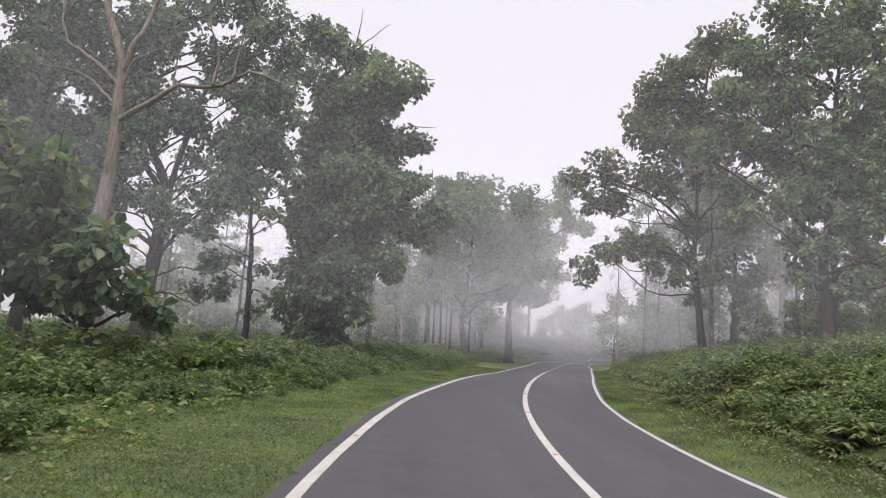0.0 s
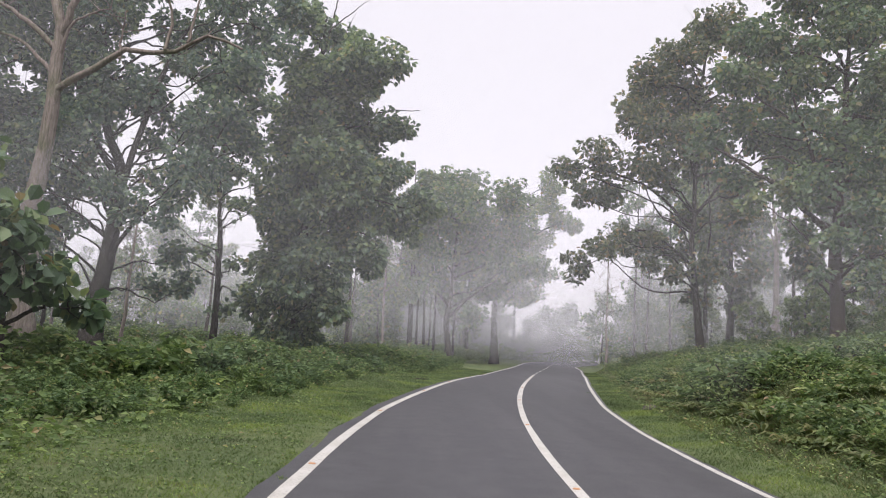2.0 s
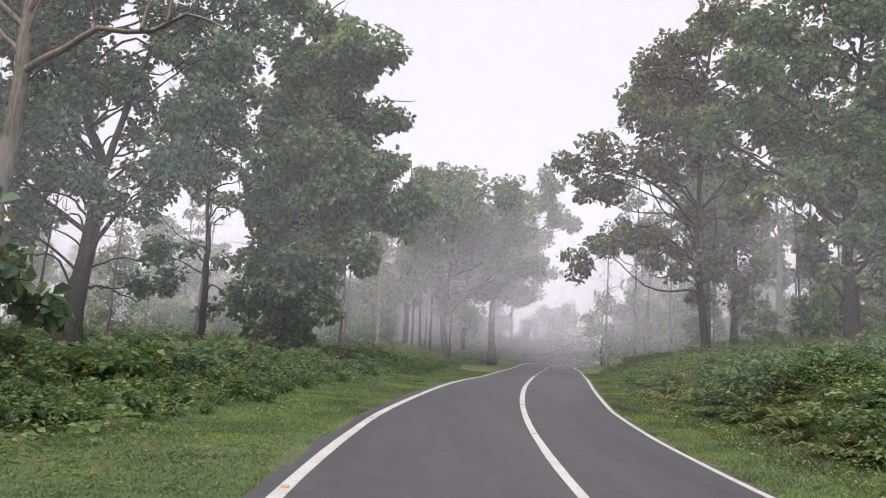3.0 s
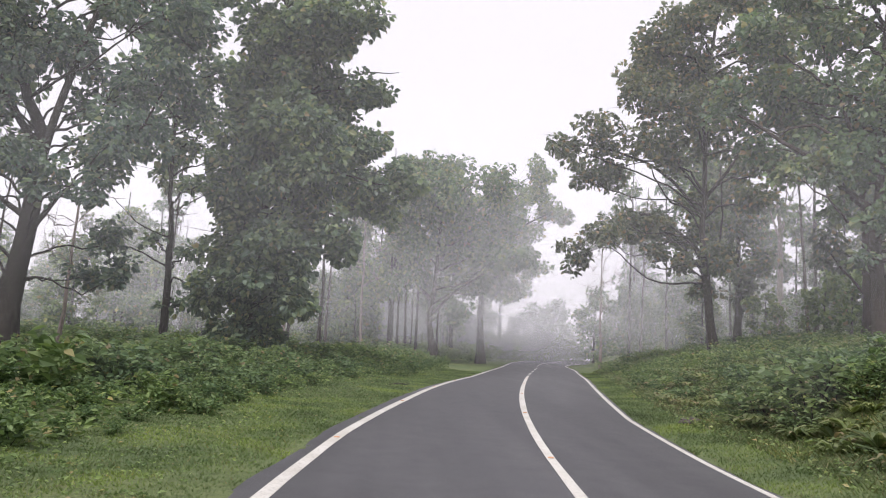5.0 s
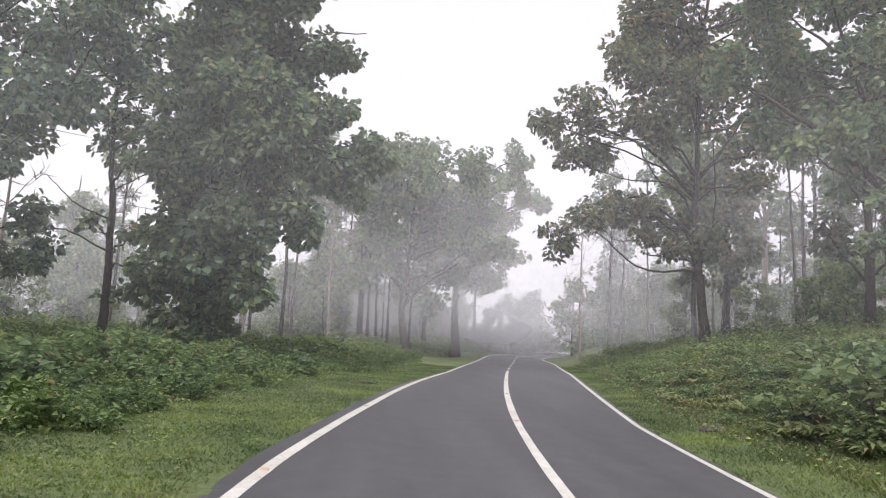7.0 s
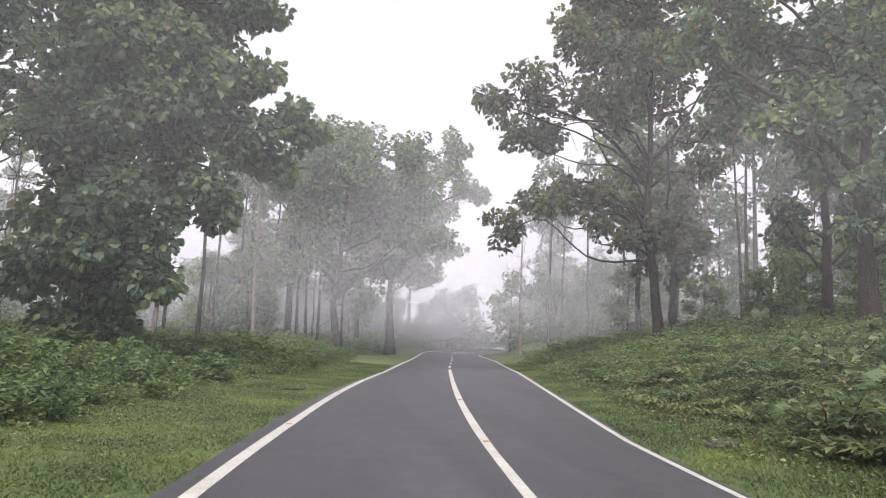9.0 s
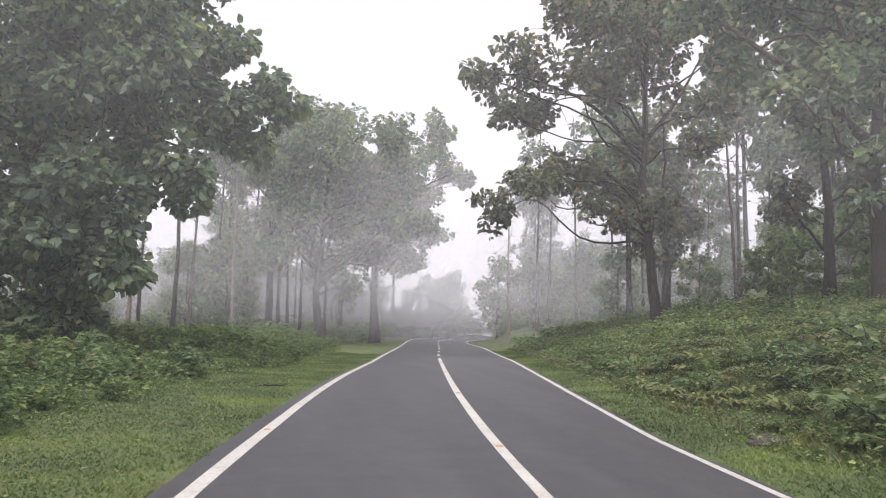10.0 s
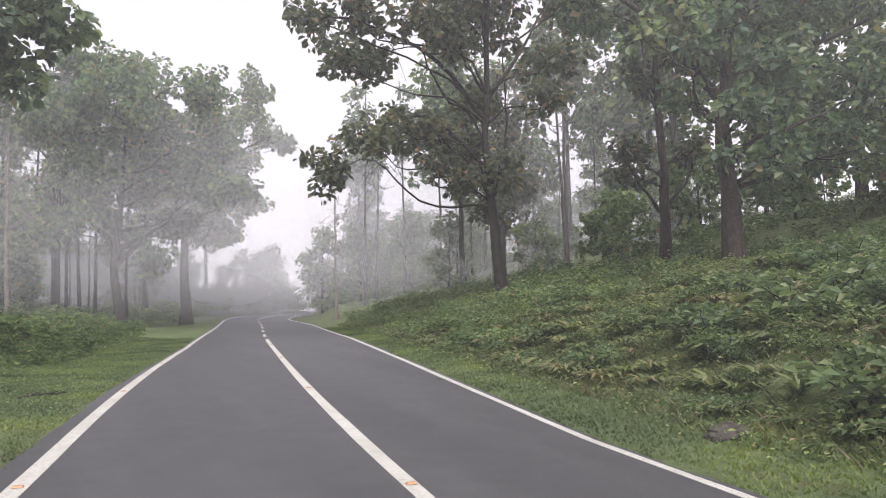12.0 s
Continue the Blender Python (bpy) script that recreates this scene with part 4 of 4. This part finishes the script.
rng = np.random.default_rng(5)
spots = []
for row in range(7):
    s = 2.0
    while s < (66 if row < 4 else 58):
        u = -7.0 - (0.8 if s < 17 else 0) - row * 0.95 + rng.normal(0, 0.28)
        x, y = at_road(s, u)
        spots.append((x, y, rng.uniform(0.62, 0.98) * (0.85 if row == 0 else 1.0) * (1.12 + 0.2 * math.sin(0.42 * s + 0.6 * row) * math.sin(0.17 * s + 1)) * (0.78 if s < 20 else 0.95), rng.uniform(0, 6.28), int(rng.integers(0, 5))))
        s += rng.uniform(0.5, 0.85) * (1 + 0.1 * row)
spread_shrubs(SHRUBS, "roadside_shrub", LEAF_BUSH, "leafy green roadside shrub at the edge of the verge", "roadside shrubs", spots, "undergrowth", "dense green undergrowth below the forest trees", 240, THIN_SHRUBS)
far = []
for _ in range(420):
    x, y = rng.uniform(-60, 10), rng.uniform(50, 120)
    u = float(road_frame(x, y)[0][0])
    if u < -7.5:
        far.append((x, y, rng.uniform(0.8, 1.3), rng.uniform(0, 6.28), int(rng.integers(0, 5))))
for _ in range(160):
    x, y = rng.uniform(-34, -12), rng.uniform(0, 50)
    if float(road_frame(x, y)[0][0]) < -13:
        far.append((x, y, rng.uniform(0.6, 0.95), rng.uniform(0, 6.28), int(rng.integers(0, 5))))
for _ in range(330):
    x, y = rng.uniform(2, 46), rng.uniform(86, 128)
    if abs(float(road_frame(x, y)[0][0])) > 6.5:
        far.append((x, y, rng.uniform(0.9, 1.7), rng.uniform(0, 6.28), int(rng.integers(0, 5))))
for _ in range(230):
    x, y = rng.uniform(-6, 62), rng.uniform(114, 138)
    if abs(float(road_frame(x, y)[0][0])) > 7:
        far.append((x, y, rng.uniform(2.2, 3.8), rng.uniform(0, 6.28), int(rng.integers(0, 5))))
spread_shrubs(THIN_SHRUBS, "forest_shrub", LEAF_BUSH, "green shrub", "", far, "undergrowth", "shrubby undergrowth deep in the misty forest", 0)
spots = []
for _ in range(800):
    s, u = rng.uniform(4, 66), 4.9 + 12.0 * rng.random() ** 1.2
    if s < 20 and u > 10:
        continue
    x, y = at_road(s, u)
    patch = math.sin(0.55 * s + 0.7 * u) * math.sin(0.9 * u + 0.23 * s)
    spots.append((x, y, rng.uniform(0.85, 1.4) * (0.6 if u < 5.4 else 1.15 + 0.5 * patch), rng.uniform(0, 6.28), int(rng.integers(0, 4))))
spots.sort(key=lambda q: (q[0] - 9) ** 2 + (q[1] - 28) ** 2)
spread_shrubs(LOW, "bank_shrub", LEAF_BANK, "low green herb shrub growing on the sloping bank", "bank shrubs", spots, "bank_undergrowth", "low herbs and creepers covering the sloping bank", 170)
hill = []
for _ in range(330):
    x, y = rng.uniform(18, 75), rng.uniform(16, 110)
    if float(road_frame(x, y)[0][0]) > 12:
        hill.append((x, y, rng.uniform(0.7, 1.5), rng.uniform(0, 6.28), int(rng.integers(0, 5))))
for _ in range(170):
    x, y = rng.uniform(-20, 70), rng.uniform(106, 140)
    if abs(float(road_frame(x, y)[0][0])) > 5:
        hill.append((x, y, rng.uniform(1.2, 2.2), rng.uniform(0, 6.28), int(rng.integers(0, 5))))
hill += [(rng.uniform(20, 44), rng.uniform(22, 54), rng.uniform(0.7, 1.25), rng.uniform(0, 6.28), int(rng.integers(0, 5))) for _ in range(150)]
for _ in range(110):
    x, y = rng.uniform(-40, 80), rng.uniform(110, 150)
    if abs(float(road_frame(x, y)[0][0])) > 6:
        hill.append((x, y, rng.uniform(2.2, 3.2), rng.uniform(0, 6.28), int(rng.integers(0, 5))))
hill += [(22.5 + rng.normal(0, 0.9), 53.5 + rng.normal(0, 0.7), rng.uniform(1.0, 1.35), rng.uniform(0, 6.28), int(rng.integers(0, 5))) for _ in range(7)]
spread_shrubs(HILL_SHRUBS, "hill_shrub", LEAF_BANK, "green shrub", "", hill, "hill_undergrowth", "green shrubs and saplings covering the hillside", 0)

def fern_geo(seed, reach, n):
    """Arching fronds from one root, each a narrow bent strip."""
    rng = np.random.default_rng(seed)
    geo = Geo()
    for _ in range(n):
        a, r = rng.uniform(0, 6.28), reach * rng.uniform(0.6, 1.1)
        out, side = np.array([math.cos(a), math.sin(a), 0]), np.array([-math.sin(a), math.cos(a), 0])
        rise = rng.uniform(0.45, 0.8)
        v = []
        for t, w in ((0.0, 0.015), (0.35, 0.075), (0.7, 0.06), (1.0, 0.005)):
            c = out * r * t + np.array([0, 0, r * (rise * t * 1.6 - 1.25 * rise * t * t)])
            v += [c - side * w * r, c + side * w * r]
        geo.add(v, [[0, 1, 3, 2], [2, 3, 5, 4], [4, 5, 7, 6]])
    return geo


ferns = Geo()
kinds_ = [fern_geo(100 + e, 0.38 + 0.09 * e, 22) for e in range(4)]
for _ in range(1700):
    x, y = at_road(rng.uniform(6, 62), 4.9 + 11.5 * rng.random() ** 1.15)
    ferns.join(kinds_[int(rng.integers(0, 4))], Matrix.Translation((x, y, land1(x, y) + 0.02)) @ Matrix.Rotation(rng.uniform(0, 6.28), 4, "Z") @ Matrix.Scale(rng.uniform(0.7, 1.3), 4))
tagged(part("bank_ferns", ferns, FERN), "olive green ferns arching over the sloping bank", "ferns", kind="stuff")

# taller leafy shrubs along the top of the bank
crest = []
for _ in range(22):
    x, y = at_road(rng.uniform(30, 60), rng.uniform(11, 17))
    crest.append((x, y, rng.uniform(0.45, 0.75), rng.uniform(0, 6.28), int(rng.integers(0, 5))))
for _ in range(26):
    x, y = at_road(rng.choice([19.5, 27.0, 32.5, 39.0]) + rng.normal(0, 1.1), rng.uniform(5.2, 9.0))
    crest.append((x, y, rng.uniform(0.3, 0.6), rng.uniform(0, 6.28), int(rng.integers(0, 5))))
for _ in range(12):
    x, y = at_road(rng.uniform(12.5, 18), rng.uniform(6.2, 9.0))
    crest.append((x, y, rng.uniform(0.5, 0.8), rng.uniform(0, 6.28), int(rng.integers(0, 5))))
spread_shrubs(SHRUBS, "crest_shrub", LEAF_BUSH, "green leafy shrub growing on the bank", "crest shrubs", crest, "crest_patch", "shrubs", 60)


# weeds in the verge
weeds = []
for _ in range(110):
    left = rng.random() < 0.7
    x, y = at_road(rng.uniform(4, 46), rng.uniform(-6.1, -3.45) if left else rng.uniform(2.7, 4.2))
    weeds.append((x, y, rng.uniform(0.2, 0.42), rng.uniform(0, 6.28), int(rng.integers(0, 4))))
spread_shrubs(WEEDS, "verge_weed", LEAF_BUSH, "small leafy weed growing in the short verge grass", "verge weeds", weeds, "weed_patch", "weeds", 200)


# rocks on the bank
def rock(x, y, sx, sy, sz, seed, label):
    bm = bmesh.new()
    bmesh.ops.create_icosphere(bm, subdivisions=4, radius=1)
    noise.seed_set(seed)
    for v in bm.verts:
        k = 1 + 0.28 * noise.noise(v.co * 1.3 + Vector((seed, 0, 0))) + 0.1 * noise.noise(v.co * 4)
        v.co = Vector((v.co.x * sx * k, v.co.y * sy * k, max(-0.5, v.co.z) * sz * k))
    me = bpy.data.meshes.new("rock")
    bm.to_mesh(me)
    bm.free()
    me.materials.append(STONE)
    ob = new("rock", me)
    ob.location = (x, y, land1(x, y) + sz * 0.05)
    return tagged(ob, label, "rock", "rocks")


rock(7.6, 27.0, 0.33, 0.24, 0.15, 4, "dark weathered rock half sunk in grass beside the road")
rock(8.0, 14.6, 0.34, 0.28, 0.24, 7, "dark mossy boulder among the bank herbs")
rock(7.45, 13.7, 0.26, 0.22, 0.18, 9, "grey boulder among the bank herbs")


# a dead stick lying in the verge
def fallen_branch(x, y, turn, reach):
    rng = np.random.default_rng(8)
    geo = Geo()
    p = curve_pts([(-reach / 2, 0, 0.03), (-0.1, 0.06, 0.06), (reach / 4, -0.03, 0.05), (reach / 2, 0.05, 0.07)], 12, rng, 0.008)
    tube(geo, p, np.linspace(0.022, 0.008, len(p)), 6, 0.08, rng)
    for i0, side in ((3, 1), (6, -1), (8, 1)):
        tube(geo, np.array([p[i0], p[i0] + [0.1, 0.08 * side, 0.02], p[i0] + [0.2, 0.2 * side, 0.05]]), np.array([0.012, 0.008, 0.004]), 4)
    ob = part("fallen_branch", geo, BARK, smooth=True)
    ob.matrix_world = Matrix.Translation((x, y, land1(x, y))) @ Matrix.Rotation(turn, 4, "Z")
    return tagged(ob, "thin dark dead branch lying in the verge grass", "branch")


fallen_branch(0.05, 34.6, 0.1, 0.75)


# ---- grass ----
def blades(n, place, tall, seed, name, label, lean=0.6, mat=GRASS):
    rng = np.random.default_rng(seed)
    s, u = place(rng, n)
    k = np.clip((s + 80) * 2, 0, len(LINE) - 2)
    u = u + np.where(u < 0, LEFT_EDGE[k.astype(int)], RIGHT_EDGE[k.astype(int)])
    i0 = k.astype(int)
    f = (k - i0)[:, None]
    c = LINE[i0] * (1 - f) + LINE[i0 + 1] * f + RIGHT[i0] * u[:, None]
    z = land(c[:, 0], c[:, 1], False)
    at = np.column_stack([c, z - 0.01])
    h = tall * rng.uniform(0.4, 1.25, n)
    a = rng.uniform(0, 6.28, n)
    side = np.column_stack([np.cos(a), np.sin(a), np.zeros(n)]) * (0.005 + 0.0005 * at[:, 1:2].clip(0, 60))
    b = rng.uniform(0, 6.28, n)
    tip = at + np.column_stack([np.cos(b) * h * lean, np.sin(b) * h * lean, h])
    geo = Geo()
    geo.add(np.stack([at - side, at + side, tip], 1).reshape(-1, 3), np.arange(3 * n).reshape(-1, 3))
    return tagged(part(name, geo, mat), label, "grass", kind="stuff")


blades(150000, lambda r, n: (4 + 56 * r.random(n) ** 1.7, 0.05 - 3.9 * r.random(n) - 0.06), 0.045, 1, "verge_grass", "short damp green grass on the verge", 0.8)
blades(60000, lambda r, n: (4 + 60 * r.random(n) ** 1.5, 0.01 + 1.7 * r.random(n)), 0.055, 2, "verge_grass", "short green grass along the road below the bank", 0.8)
blades(130000, lambda r, n: (5 + 62 * r.random(n) ** 1.2, 1.2 + 13 * r.random(n) ** 1.1), 0.17, 3, "bank_grass", "long soft grass covering the sloping bank", 1.1, BANK_GRASS)


def herbs(n, place, leaf, seed, mat, name, label, tall=0.1):
    """Small broad leaves in loose patches."""
    rng = np.random.default_rng(seed)
    s, u = place(rng, n // 9)
    s, u = np.repeat(s, 9) + rng.normal(0, 0.12, n // 9 * 9), np.repeat(u, 9) + rng.normal(0, 0.12, n // 9 * 9)
    ok = np.abs(u) > 0.08
    s, u = s[ok], u[ok]
    i1 = np.clip((s + 80) * 2, 0, len(LINE) - 2).astype(int)
    u = u + np.where(u < 0, LEFT_EDGE[i1], RIGHT_EDGE[i1])
    k = np.clip((s + 80) * 2, 0, len(LINE) - 2)
    i0 = k.astype(int)
    f = (k - i0)[:, None]
    c = LINE[i0] * (1 - f) + LINE[i0 + 1] * f + RIGHT[i0] * u[:, None]
    at = np.column_stack([c, land(c[:, 0], c[:, 1], False) + tall * rng.random(len(c)) ** 2])
    a = rng.uniform(0, 6.28, len(c))
    geo = Geo()
    leaves(geo, at, np.column_stack([np.cos(a), np.sin(a), rng.uniform(-0.1, 0.7, len(c))]), leaf * rng.uniform(0.5, 1.4, len(c)), rng, 0.6, 0.25, False)
    return tagged(part(name, geo, mat), label, "herbs", kind="stuff")


herbs(15000, lambda r, n: (4 + 50 * r.random(n) ** 1.6, -0.1 - 3.6 * r.random(n) ** 0.7), 0.055, 21, LEAF_BUSH, "verge_herbs", "small leafy weeds growing in the verge grass", 0.06)
herbs(80000, lambda r, n: (4 + 62 * r.random(n) ** 1.2, 1.0 + 13 * r.random(n) ** 1.1), 0.075, 22, LEAF_BANK, "bank_herbs", "leafy creepers and herbs on the sloping bank", 0.22)


herbs(45000, lambda r, n: (2 + 62 * r.random(n), -2.9 - 11 * r.random(n)), 0.13, 23, LEAF_BUSH, "forest_herbs", "leafy herbs covering the ground below the shrubs", 0.3)


# ---- pale sheets added as haze over the forest, past the end of the walk and aside of it ----
def mist(y, density, side=False, lean=0.7):
    geo = Geo()
    xs = np.linspace(-190, -5 if side else 230, 43)
    zs = np.array([-1.0, 4, 10, 20, 32, 46, 62, 80])
    a, b = np.meshgrid(xs, zs, indexing="ij")
    yy = y - 0.0013 * np.abs(a - 8) ** 1.5 + 0.8 * np.sin(a * 0.05 + y) + lean * b
    i, j = np.meshgrid(np.arange(len(xs) - 1), np.arange(len(zs) - 1), indexing="ij")
    w = len(zs)
    geo.add(np.stack([a, yy, b], -1).reshape(-1, 3), np.stack([i * w + j, (i + 1) * w + j, (i + 1) * w + j + 1, i * w + j + 1], -1).reshape(-1, 4))
    return tagged(part("mist_sheet", geo, mist_material(density, y < 70, side, 0.016 * y, 0.0 if y < 70 else 0.15 if y < 90 else 0.65), smooth=True), "thin pale sheet standing in for morning mist between the forest trees", "mist", kind="stuff")


# the two near sheets also stand in for windscreen glare, lifting dark leaves
mist(17, 0.07, True, 0.1)
mist(21.9, 0.065, False, 0.45)
for y, density in ((53, 0.085), (65, 0.11), (79, 0.15), (95, 0.18), (113, 0.22)):
    mist(y, density, lean=0.4)
